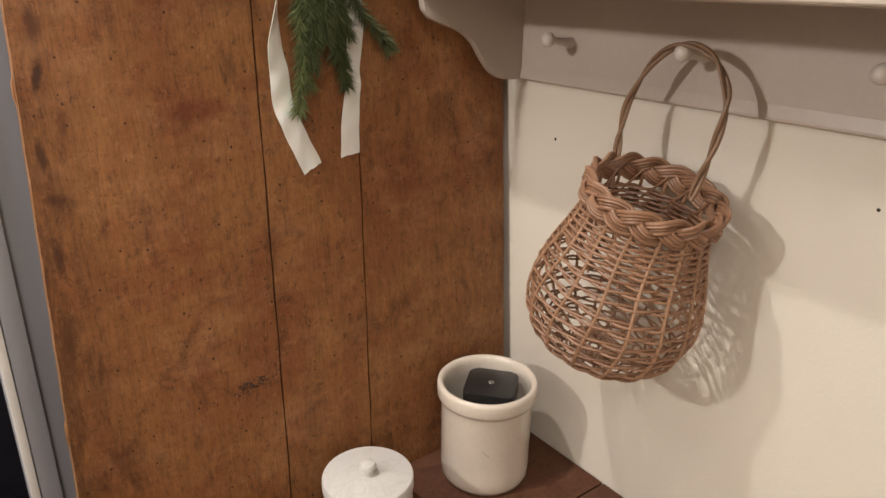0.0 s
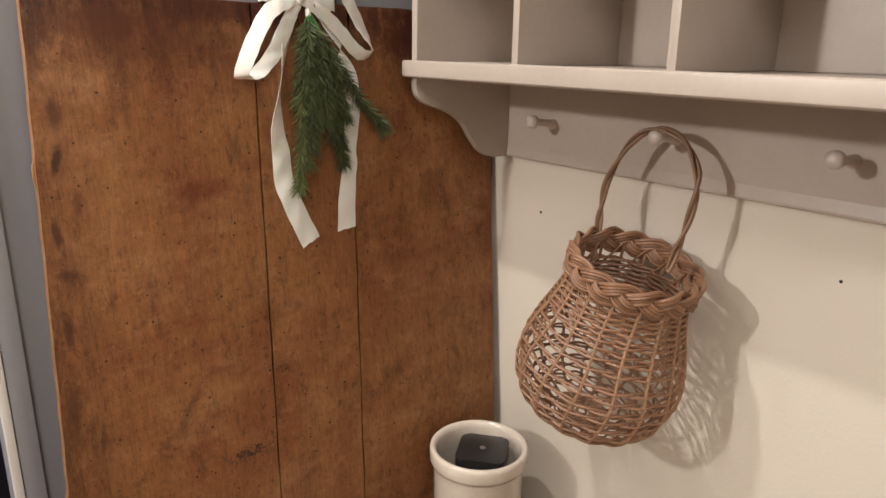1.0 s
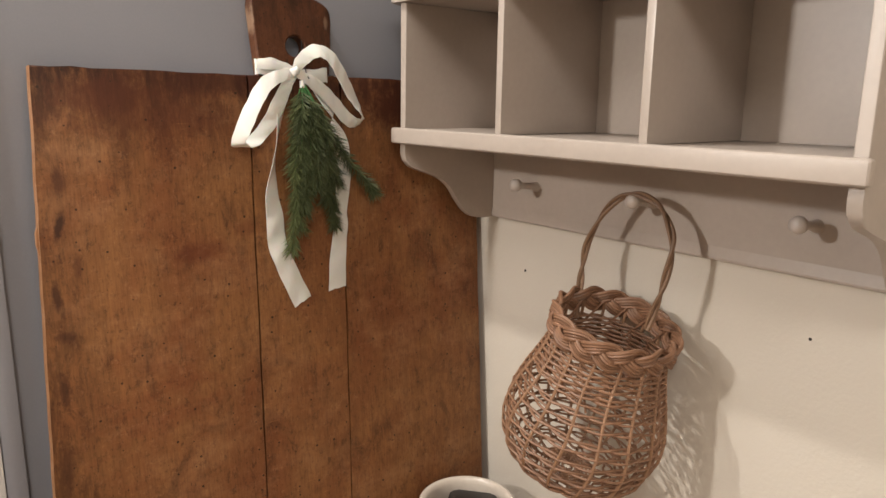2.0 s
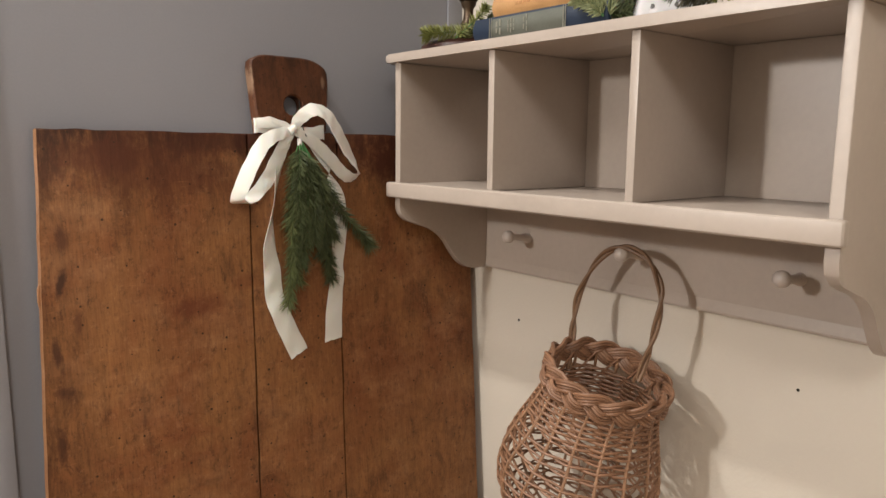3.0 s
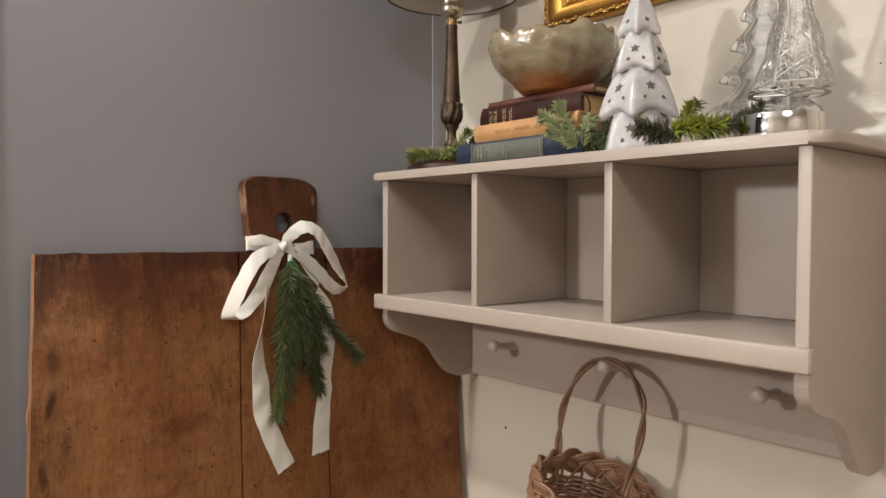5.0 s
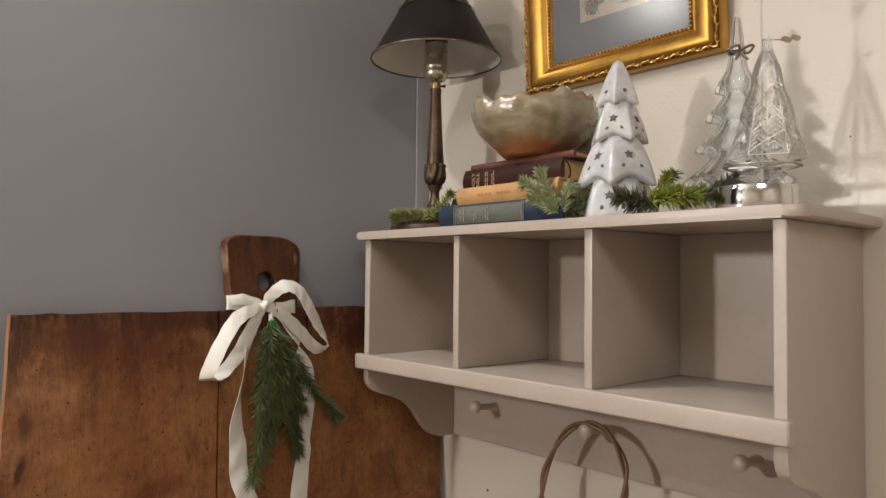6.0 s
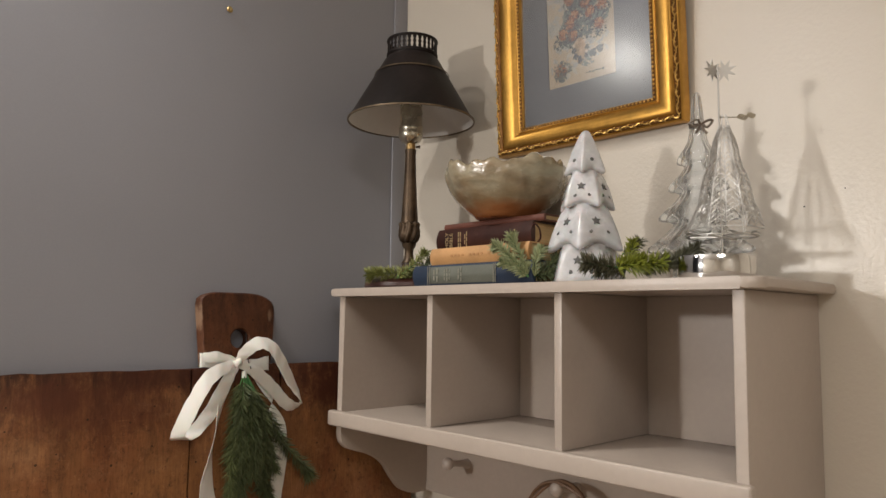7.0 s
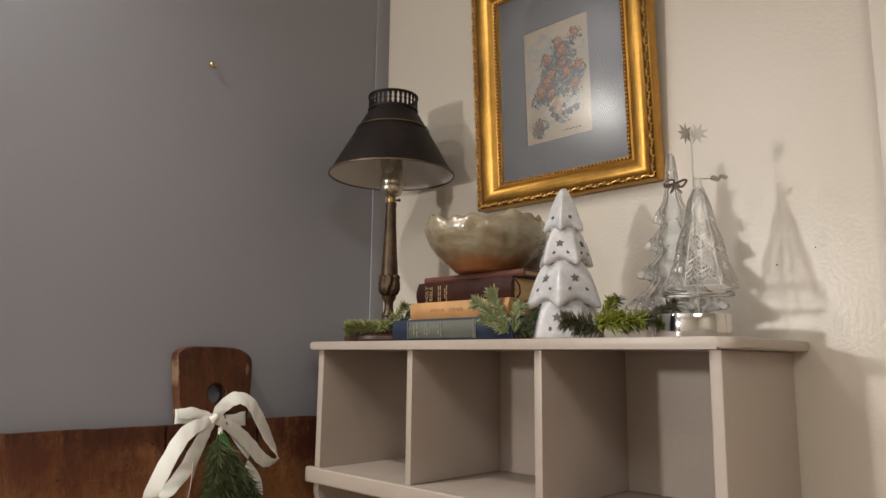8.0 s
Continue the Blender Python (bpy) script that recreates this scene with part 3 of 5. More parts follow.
def ribbon_bow():
    t = thing("ribbon_bow", BOARD_POSE @ Matrix.Translation((0.003, -0.004, 0.965)), "cream satin ribbon bow with long tails, tied round the board's handle", "ribbon")
    inv = Matrix.Translation((-0.003, 0.004, -0.965))

    def ribbon(name, rows, **kw):
        pts = []
        for cx, cz, y, wx, wy, wz in rows:
            x, z = bow_at(cx, cz, y)
            pts.append((x, y, z, wx, wy, wz))
        bm = strip(pts, **kw)
        bm.transform(inv)
        part(name, bm, SATIN, t, world=False, angle=60)
    ribbon("band", [(112, 292, 0.01, 0, 0.000, 0.0115), (108, 292, -0.003, 0, 0, 0.0115), (160, 300, -0.006, 0.001, 0, 0.0095), (225, 308, -0.009, 0, 0, 0.007), (290, 315, -0.007, 0, 0, 0.009), (345, 312, -0.005, 0, 0, 0.0118), (352, 312, -0.002, 0, 0, 0.012), (350, 312, 0.012, 0, 0, 0.012)])
    ribbon("band", [(112, 285, -0.004, 0.002, 0, 0.008), (160, 282, -0.011, 0, 0, 0.009), (210, 295, -0.013, 0.002, 0, 0.007), (235, 306, -0.014, 0.002, 0, 0.006)])
    ribbon("loop", [(236, 308, -0.012, -0.002, 0.0, 0.006), (200, 320, -0.02, -0.003, 0.002, 0.0085), (146, 352, -0.03, -0.006, 0.006, 0.0085), (104, 425, -0.035, -0.0085, 0.007, 0.0045), (72, 500, -0.032, -0.0095, 0.008, 0.002), (54, 550, -0.022, -0.008, 0.010, -0.002), (88, 548, -0.012, -0.008, 0.007, 0.004), (146, 486, -0.014, -0.0100, 0.001, 0.0055), (188, 405, -0.02, -0.0095, 0, 0.0060), (214, 348, -0.016, -0.0075, 0, 0.005), (236, 312, -0.012, -0.005, 0, 0.004)], steps=9)
    ribbon("loop", [(238, 305, -0.013, -0.004, 0, 0.005), (264, 268, -0.022, -0.0075, 0.002, 0.0065), (312, 236, -0.03, -0.002, 0.005, 0.0105), (364, 256, -0.032, 0.0060, 0.004, 0.0098), (404, 318, -0.03, 0.0108, 0.004, 0.0045), (442, 388, -0.024, 0.0108, 0.006, 0.0035), (474, 440, -0.022, 0.0080, 0.009, 0.002), (486, 470, -0.016, 0.004, 0.011, -0.001), (464, 482, -0.008, 0.001, 0.009, -0.007), (425, 462, -0.008, -0.003, 0.003, -0.0105), (375, 408, -0.012, -0.0065, 0, -0.0095), (320, 355, -0.014, -0.0065, 0, -0.0085), (270, 322, -0.014, -0.004, 0, -0.007), (240, 310, -0.013, -0.002, 0, -0.005)], steps=9)
    ribbon("tail", [(232, 318, -0.012, 0.006, 0, 0.003), (205, 370, -0.016, 0.0115, 0, 0.006), (188, 450, -0.014, 0.008, 0.006, 0.002), (172, 560, -0.012, 0.005, 0.010, 0.001), (160, 640, -0.010, 0.008, 0.008, 0.002), (156, 720, -0.008, 0.0125, 0.004, 0.0), (165, 800, -0.006, 0.0145, 0.0, 0.001), (170, 880, -0.004, 0.0155, 0.0, 0.004), (192, 950, -0.005, 0.0150, 0.0, 0.006), (225, 1030, -0.004, 0.0150, 0.0, 0.0075), (260, 1108, -0.003, 0.0150, 0.0, 0.0085)], rag=0.002)
    ribbon("tail", [(250, 318, -0.012, -0.006, 0, 0.003), (300, 352, -0.008, -0.009, 0, 0.009), (350, 420, -0.006, -0.013, 0, 0.008), (390, 510, -0.006, 0.0145, 0, -0.004), (412, 620, -0.005, 0.0148, 0, 0.0), (410, 720, -0.005, 0.015, 0.002, 0.0), (404, 800, -0.008, 0.0135, 0.004, 0.001), (402, 860, -0.006, 0.0145, 0.0, 0.006), (394, 930, -0.004, 0.0160, 0.0, 0.006), (390, 1000, -0.005, 0.0165, 0.0, 0.003), (389, 1082, -0.003, 0.0168, 0.0, 0.003)], rag=0.0015)
    x, z = bow_at(237, 308, -0.015)
    bm = bmesh.new()
    bmesh.ops.create_uvsphere(bm, u_segments=16, v_segments=10, radius=1)
    for v in bm.verts:
        v.co = Vector((x + v.co.x * 0.0085 * (1 + 0.25 * v.co.z), -0.015 + v.co.y * 0.007, z + v.co.z * 0.0075 + 0.002 * math.sin(v.co.x * 4)))
    bm.transform(inv)
    part("knot", bm, SATIN, t, world=False)


ribbon_bow()


def needle(bm, base, way, length, width):
    """One tapered three-sided needle."""
    way = way.normalized()
    a = way.orthogonal().normalized()
    b = way.cross(a)
    mid = base + way * length * 0.55
    ring0 = [bm.verts.new(base + 0.6 * width * (a * math.cos(k * 2.094) + b * math.sin(k * 2.094))) for k in range(3)]
    ring1 = [bm.verts.new(mid + width * (a * math.cos(k * 2.094) + b * math.sin(k * 2.094))) for k in range(3)]
    tip = bm.verts.new(base + way * length)
    for k in range(3):
        j = (k + 1) % 3
        bm.faces.new((ring0[k], ring0[j], ring1[j], ring1[k]))
        bm.faces.new((ring1[k], ring1[j], tip))


def branch(name, path, parent, count, length, width, spread, material, rng, sag=0.0, stem=0.0012, start=0.1, flat=1.0, inv=None):
    pts = [Vector(q) for q in smooth_path(path, 8)]
    bm = bmesh.new()
    for _ in range(count):
        u = start + (1 - start) * rng.random() ** 0.9
        f = u * (len(pts) - 1)
        i = min(int(f), len(pts) - 2)
        p = pts[i].lerp(pts[i + 1], f - i)
        d = (pts[i + 1] - pts[i]).normalized()
        side = Vector((rng.gauss(0, 1), rng.gauss(0, flat), rng.gauss(0, 1)))
        side = (side - d * side.dot(d)).normalized()
        way = d * (1 - spread) + side * spread * rng.uniform(0.5, 1.2) + Vector((0, 0, -sag))
        needle(bm, p, way, length * rng.uniform(0.65, 1.15), width * rng.uniform(0.8, 1.2))
    if inv is not None:
        bm.transform(inv)
    ob = part(name, bm, material, parent, world=False)
    bm = tube(pts, stem, 5, taper=lambda u: 1 - 0.6 * u)
    if inv is not None:
        bm.transform(inv)
    part("stem", bm, TWIG, ob, "green wire stem", world=False)
    return ob


def pine_sprig():
    t = thing("pine_sprig", BOARD_POSE @ Matrix.Translation((0.02, -0.018, 0.94)), "hanging dark green pine sprig tied under the ribbon bow", "greenery")
    inv = Matrix.Translation((-0.02, 0.018, -0.94))
    rng = random.Random(3)

    def path(*rows):
        out = []
        for cx, cz, y in rows:
            x, z = bow_at(cx, cz, y)
            out.append((x, y, z))
        return out
    runs = [
        (path((262, 345, -0.016), (262, 450, -0.022), (250, 620, -0.024), (232, 790, -0.02), (222, 925, -0.016)), 420),
        (path((266, 345, -0.016), (275, 470, -0.03), (275, 640, -0.034), (262, 780, -0.028)), 380),
        (path((268, 345, -0.016), (305, 470, -0.026), (335, 640, -0.026), (362, 760, -0.02), (378, 850, -0.015)), 420),
        (path((268, 345, -0.016), (330, 450, -0.022), (380, 540, -0.022), (430, 620, -0.02), (500, 700, -0.022), (528, 742, -0.022)), 380),
        (path((262, 345, -0.016), (240, 430, -0.02), (232, 540, -0.02), (226, 640, -0.016)), 240),
        (path((268, 345, -0.016), (320, 470, -0.03), (360, 590, -0.03), (385, 700, -0.024)), 330),
        (path((266, 345, -0.018), (300, 480, -0.036), (315, 600, -0.04), (312, 720, -0.034)), 330),
        (path((264, 345, -0.016), (250, 500, -0.03), (236, 650, -0.03), (240, 760, -0.024), (256, 850, -0.018)), 300),
        (path((266, 345, -0.018), (285, 450, -0.034), (290, 560, -0.040), (284, 690, -0.034), (270, 800, -0.024)), 300),
        (path((268, 345, -0.018), (312, 440, -0.034), (345, 540, -0.036), (352, 660, -0.030), (345, 760, -0.022)), 300),
        (path((264, 345, -0.018), (262, 420, -0.036), (258, 520, -0.040), (262, 640, -0.036)), 260),
    ]
    for k, (p, n) in enumerate(runs):
        branch("branch", p, t, int(1.7 * n), 0.0235, 0.00066, 0.60, NEEDLE_TIP if k in (0, 4, 7) else NEEDLE, rng, 0.14, start=0.16, inv=inv)
    bm = tube([Vector((bow_at(262, 338, -0.017)[0], -0.017, bow_at(0, 338)[1])), Vector((bow_at(262, 362, -0.018)[0], -0.019, bow_at(0, 362)[1]))], 0.004, 10)
    bm.transform(inv)
    part("binding", bm, SATIN, t, "pale thread binding", world=False)
    bm = tube([Vector((0.0165, -0.003, 1.024)), Vector((0.0165, -0.004, 1.0)), Vector((0.018, -0.009, 0.975)), Vector((0.019, -0.016, 0.962))], 0.0008, 6)
    bm.transform(inv)
    part("hanging_wire", bm, BLACK, t, "thin wire through the handle's hole", world=False)


pine_sprig()


# ---- wicker basket ----
def wicker_basket():
    foot = Vector((-0.124, -0.416, 1.100))
    head = foot + 0.282 * Vector((0.010, -0.275, 0.961)).normalized()
    axis = (head - foot).normalized()
    turn = Vector((0, 0, 1)).rotation_difference(axis).to_matrix().to_4x4()
    m = Matrix.Translation(foot) @ turn
    t = thing("wicker_basket", m, "brown wicker basket hanging by its handle from a peg", "basket")
    H = (head - foot).length
    prof = [(0.0, 0.05), (0.006, 0.074), (0.025, 0.1), (0.05, 0.1155), (0.085, 0.1225), (0.115, 0.1205), (0.15, 0.111), (0.185, 0.0985), (0.215, 0.0885), (0.24, 0.083), (0.262, 0.0845), (0.285, 0.088)]
    hs, rs = [p[0] for p in prof], [p[1] for p in prof]

    def rad(h):
        return float(np.interp(h, hs, rs))
    rng = random.Random(11)
    N = 16
    for k in range(N):
        a0 = 2 * math.pi * k / N
        pts = []
        for h in np.linspace(-0.004, 0.262, 26):
            a = a0 + 0.02 * math.sin(h * 40 + k) + 0.25 * h
            r = rad(max(h, 0)) + 0.0035 if h > 0 else 0.05
            pts.append((r * math.cos(a), r * math.sin(a), h))
        pts = [(0.012 * math.cos(a0), 0.012 * math.sin(a0), -0.002), (0.03 * math.cos(a0), 0.03 * math.sin(a0), -0.003)] + pts
        part("stake", tube(pts, 0.0025, 7), STAKE, t, world=False)
    heights = [0.003, 0.010, 0.0175, 0.028, 0.044, 0.062, 0.080, 0.098, 0.116, 0.134, 0.152, 0.168, 0.181, 0.1915, 0.2, 0.2085, 0.217, 0.2255, 0.234]
    for i, h0 in enumerate(heights):
        bm = bmesh.new()
        slant = rng.uniform(-0.004, 0.004) if 3 < i < 13 else rng.uniform(-0.0008, 0.0008)
        ph = rng.uniform(0, 6.28)
        for strand in (0, 1):
            pts = []
            n = N * 6
            for k in range(n):
                u = k / n
                a = 2 * math.pi * u
                wave = math.cos(N / 2 * a + math.pi * strand)
                lift = math.sin(N / 2 * a + math.pi * strand) * (0.0014 if 3 < i < 13 else 0.0015)
                h = h0 + lift + slant * math.sin(a + ph) + 0.0012 * math.sin(3 * a + ph)
                aa = a + 0.25 * h
                r = rad(h) + 0.0042 * wave
                pts.append((r * math.cos(aa), r * math.sin(aa), h))
            tube(pts, rng.uniform(0.0018, 0.0023), 6, bm, ring=True)
        part("weaver", bm, WICKER, t, world=False)
    # braided rim: three plies of four rods each
    bm = bmesh.new()
    K = 5
    for ply in range(3):
        n = K * 30
        mid = []
        for k in range(n):
            a = 2 * math.pi * k / n
            f = K * a + ply * 2 * math.pi / 3
            r = 0.0905 + 0.0056 * math.sin(2 * f)
            mid.append(Vector((r * math.cos(a), r * math.sin(a), 0.2625 + 0.0118 * math.sin(f))))
        for rod in range(4):
            o = (rod - 1.5) * 0.0047
            pts = []
            for k in range(n):
                d = (mid[(k + 1) % n] - mid[k - 1]).normalized()
                out = Vector((mid[k].x, mid[k].y, 0)).normalized()
                side = out.cross(d).normalized()
                pts.append(mid[k] + side * o + out * 0.0006 * math.sin(rod * 2 + 5 * k / n))
            tube(pts, 0.0028, 7, bm, ring=True)
    part("braided_rim", bm, WICKER, t, "thick braided willow rim", world=False)
    # rods of the weave that lean inside the neck
    for k in range(14):
        a = 2 * math.pi * k / 14
        pts = [(0.083 * math.cos(a), 0.083 * math.sin(a), 0.262), (0.085 * math.cos(a + 0.25), 0.085 * math.sin(a + 0.25), 0.225), (0.101 * math.cos(a + 0.55), 0.101 * math.sin(a + 0.55), 0.172)]
        part("inner_rod", tube(smooth_path(pts, 4), 0.0019, 6), WICKER, t, world=False)
    bm = bmesh.new()
    for r in (0.008, 0.014, 0.02, 0.026, 0.032, 0.038, 0.044):
        tube([(r * math.cos(a), r * math.sin(a), -0.002 + 0.0015 * math.sin(9 * a)) for a in np.linspace(0, 2 * math.pi, 37)[:-1]], 0.002, 6, bm, ring=True)
    part("base", bm, WICKER, t, world=False)
    # twisted handle over the peg
    arch = [(-0.108, -0.405, 1.345), (-0.098, -0.400, 1.395), (-0.09, -0.396, 1.425), (-0.083, -0.400, 1.468), (-0.075, -0.428, 1.522), (-0.068, -0.466, 1.5465), (-0.07, -0.513, 1.535), (-0.077, -0.541, 1.503), (-0.083, -0.549, 1.473), (-0.087, -0.544, 1.431), (-0.09, -0.536, 1.396), (-0.095, -0.526, 1.355)]
    line = [Vector(q) for q in smooth_path(arch, 8)]
    bm = bmesh.new()
    for ply in range(2):
        pts = []
        for i, p in enumerate(line):
            d = (line[min(i + 1, len(line) - 1)] - line[max(i - 1, 0)]).normalized()
            a = Vector((1, 0, 0))
            a = (a - d * a.dot(d)).normalized()
            b = d.cross(a)
            w = i * 0.24 + math.pi * ply
            pts.append(p + 0.0031 * (a * math.cos(w) + b * math.sin(w)))
        tube(pts, 0.0031, 7, bm)
    part("handle", bm, HANDLE_ROD, t, "darker twisted willow handle")


wicker_basket()


# ---- crock, box in it, marble jar ----
def crock():
    t = thing("stoneware_crock", pose(-0.160, -0.212, 0.7505), "cream glazed stoneware crock on the side table", "crock")
    prof = [(0, 0.0), (0.07, 0.0), (0.077, 0.003), (0.0812, 0.012), (0.082, 0.03), (0.083, 0.162), (0.0842, 0.168), (0.0892, 0.171), (0.0905, 0.175), (0.0907, 0.192), (0.0898, 0.198), (0.0868, 0.2005), (0.083, 0.2), (0.0795, 0.196), (0.0775, 0.188), (0.077, 0.16), (0.0765, 0.02), (0.07, 0.012), (0, 0.012)]
    part("body", lathe(prof, 72), STONEWARE, t, world=False, angle=50)
    bm = bmesh.new()
    a = math.atan2(-0.83, -0.56)
    for k in range(5):
        b = a - 0.17 + 0.028 * k
        pts = [bm.verts.new((0.0844 * math.cos(b + du), 0.0844 * math.sin(b + du), 0.104 - 0.0025 * k + dz)) for du, dz in ((0, 0), (0.02, -0.001), (0.024, -0.003), (0.004, -0.002))]
        bm.faces.new(pts)
    part("glaze_chip", bm, mat("brown_chip", (0.2, 0.13, 0.08), 0.6), t, "small brown chip in the glaze", world=False, smooth=False)


crock()


def black_box():
    t = thing("black_box", pose(-0.152, -0.214, 0.88, 0, 0, -50), "black plastic box with rounded corners standing in the crock", "box")

    def rounded(half, r):
        out = []
        for sx, sy, a0 in ((1, 1, 0), (-1, 1, 90), (-1, -1, 180), (1, -1, 270)):
            out += [(sx * (half - r) + r * math.cos(radians(a0 + 15 * k)), sy * (half - r) + r * math.sin(radians(a0 + 15 * k))) for k in range(7)]
        return out
    part("body", prism(rounded(0.0425, 0.012), "z", -0.116, 0.030, 0.003), BLACK, t, world=False)
    part("cap", prism(rounded(0.0455, 0.014), "z", 0.0305, 0.0605, 0.0035), BLACK, t, world=False)
    part("screw", lathe([(0.0055, 0.0602), (0.0055, 0.0616), (0.0045, 0.0622), (0.003, 0.0618), (0, 0.0616)], 16), SCREW, t, "small steel screw head", world=False)


black_box()


def marble_jar():
    t = thing("marble_jar", pose(-0.413, -0.212, 0.7505, 0, 0, 20), "white marble jar with a knobbed lid on the side table", "jar")
    part("body", lathe([(0, 0), (0.07, 0), (0.0735, 0.003), (0.0735, 0.086), (0, 0.086)], 64), marble, t, world=False)
    lid = part("lid", lathe([(0, 0.0865), (0.0735, 0.0865), (0.0755, 0.089), (0.0755, 0.105), (0.074, 0.108), (0.071, 0.109), (0, 0.1095)], 64), marble, t, world=False)
    part("knob", lathe([(0, 0.109), (0.0095, 0.1092), (0.0085, 0.114), (0.009, 0.1175), (0.0135, 0.1215), (0.0138, 0.127), (0.012, 0.131), (0.008, 0.1325), (0, 0.133)], 24), marble, lid, world=False)


marble_jar()

# ---- small marks on the walls ----
for y, z, r in ((-0.184, 1.363, 0.0022), (-0.715, 1.374, 0.0019), (-0.825, 1.956, 0.0009), (-0.875, 1.975, 0.0007)):
    bm = lathe([(0, -0.001), (r, -0.001), (r * 1.25, 0.0004), (0, 0.0005)], 12)
    bm.transform(Matrix.Translation((0.0, y, z)) @ Euler((0, radians(-90), 0)).to_matrix().to_4x4())
    tagged(part("nail_hole", bm, HOLE), "small dark nail hole in the cream wall", "nail hole")


def wall_nail():
    t = thing("picture_nail", pose(-0.424, 0, 2.354), "small brass nail in the blue-grey wall", "nail")
    brass = mat("dull_brass", (0.55, 0.42, 0.2), 0.35, metal=1.0)
    bm = lathe([(0, 0.0005), (0.0014, 0.0005), (0.0014, 0.003), (0.0052, 0.0035), (0.0058, 0.005), (0.004, 0.0068), (0, 0.0074)], 16)
    bm.transform(Euler((radians(90), 0, 0)).to_matrix().to_4x4())
    part("head", bm, brass, t, world=False)


wall_nail()

# ---- on the shelf ----
SHELF_Z = 1.8527
TOLE = mat("black_tole_paint", (0.014, 0.010, 0.009), 0.5, vary=0.25, scale=14, fine=120, bump=0.05, Specular_IOR_Level=0.18)
LINING = mat("pale_shade_lining", (0.6, 0.58, 0.56), 0.5, vary=0.04)
BRONZE = mat("aged_bronze", (0.085, 0.055, 0.032), 0.42, metal=0.6, vary=0.25, scale=30, bump=0.15)
BRASSY = mat("worn_brass_edge", (0.42, 0.28, 0.12), 0.38, metal=0.9, vary=0.2, scale=40)
NICKEL = mat("old_nickel_socket", (0.62, 0.58, 0.48), 0.28, metal=1.0, vary=0.12, scale=40)
DULL = mat("dull_brass_line", (0.14, 0.1, 0.06), 0.45, metal=0.6, vary=0.2, scale=40)
FOOT = mat("dark_red_brown_lacquer", (0.045, 0.015, 0.011), 0.4, vary=0.15)


def table_lamp():
    cx, cy = -0.1385, -0.1815
    t = thing("table_lamp", pose(cx, cy, SHELF_Z), "black metal-shaded table lamp with a bronze candlestick stem", "lamp")
    part("foot", lathe([(0, 0.0005), (0.078, 0.0005), (0.081, 0.004), (0.080, 0.010), (0.073, 0.0155), (0.055, 0.0205), (0.034, 0.025), (0.019, 0.031), (0.0135, 0.036), (0.0125, 0.047), (0, 0.048)], 56), FOOT, t, world=False)
    part("neck", lathe([(0.0, 0.0475), (0.0145, 0.048), (0.0095, 0.056), (0.008, 0.066), (0.0085, 0.074), (0.0125, 0.08), (0.0135, 0.085), (0, 0.0855)], 28), BRONZE, t, world=False)

    def leafy(r, z, a):
        return r * (1 + 0.10 * math.cos(8 * a + 1.5 * math.sin(z * 150))), z + 0.0016 * math.cos(8 * a)
    part("leaf_collar", lathe([(0.0, 0.0856), (0.012, 0.0858), (0.0165, 0.09), (0.019, 0.098), (0.0185, 0.107), (0.0172, 0.116), (0.0185, 0.12), (0.016, 0.1235), (0, 0.124)], 96, wobble=leafy), BRONZE, t, world=False, angle=70)
    part("stem", lathe([(0, 0.1225), (0.0155, 0.1225), (0.0158, 0.13), (0.0135, 0.165), (0.0112, 0.21), (0.0098, 0.252), (0.0105, 0.258), (0.0105, 0.262), (0, 0.2625)], 32), BRONZE, t, world=False)
    part("collar", lathe([(0, 0.2625), (0.0085, 0.2625), (0.0095, 0.266), (0.0085, 0.2705), (0.0085, 0.273), (0, 0.2735)], 24), BRASSY, t, world=False)
    part("socket", lathe([(0, 0.2735), (0.010, 0.2735), (0.018, 0.278), (0.0222, 0.286), (0.0228, 0.293), (0.0218, 0.297), (0.0226, 0.3), (0.0226, 0.306), (0.0212, 0.309), (0.0208, 0.327), (0.0214, 0.332), (0.0208, 0.345), (0.0198, 0.346), (0, 0.3465)], 36), NICKEL, t, world=False)
    bm = lathe([(0.0022, 0), (0.0022, 0.005), (0.0032, 0.0055), (0.003, 0.008), (0, 0.0085)], 12)
    bm.transform(pose(0.0072, -0.0062, 0.268, 0, 90, -41))
    part("switch_key", bm, BRONZE, t, world=False)
    part("bulb_cap", lathe([(0.0205, 0.3465), (0.0205, 0.37), (0.012, 0.38), (0, 0.381)], 28), TOLE, t, world=False)
    zb, zt, rb, rt = 0.316, 0.441, 0.1185, 0.0465

    def dented(r, z, a):
        return r * (1 + 0.004 * math.sin(3 * a + 1)), z
    shade = part("shade", lathe([(rb, zb), (rb - 0.004, zb + 0.006), (rt + 0.006, zt - 0.01), (rt, zt - 0.003), (rt, zt)], 80, wobble=dented), TOLE, t, "black painted metal shade", world=False)
    part("lining", lathe([(rb - 0.0012, zb + 0.0003), (rb - 0.0052, zb + 0.006), (rt + 0.0045, zt - 0.01), (rt - 0.0015, zt - 0.003)], 80, wobble=dented), LINING, shade, "pale inside of the shade", world=False)
    part("rim", lathe([(rb - 0.0014, zb - 0.0018), (rb + 0.0012, zb - 0.0018), (rb + 0.0014, zb + 0.001), (rb - 0.0014, zb + 0.001)], 80, closed=True), DULL, shade, "worn brass edge", world=False)
    part("painted_line", lathe([(0.0695 + 0.0012, 0.4035), (0.0682 + 0.0012, 0.406), (0.068, 0.406), (0.0692, 0.4035)], 80, closed=True), DULL, shade, "thin gilt line", world=False)
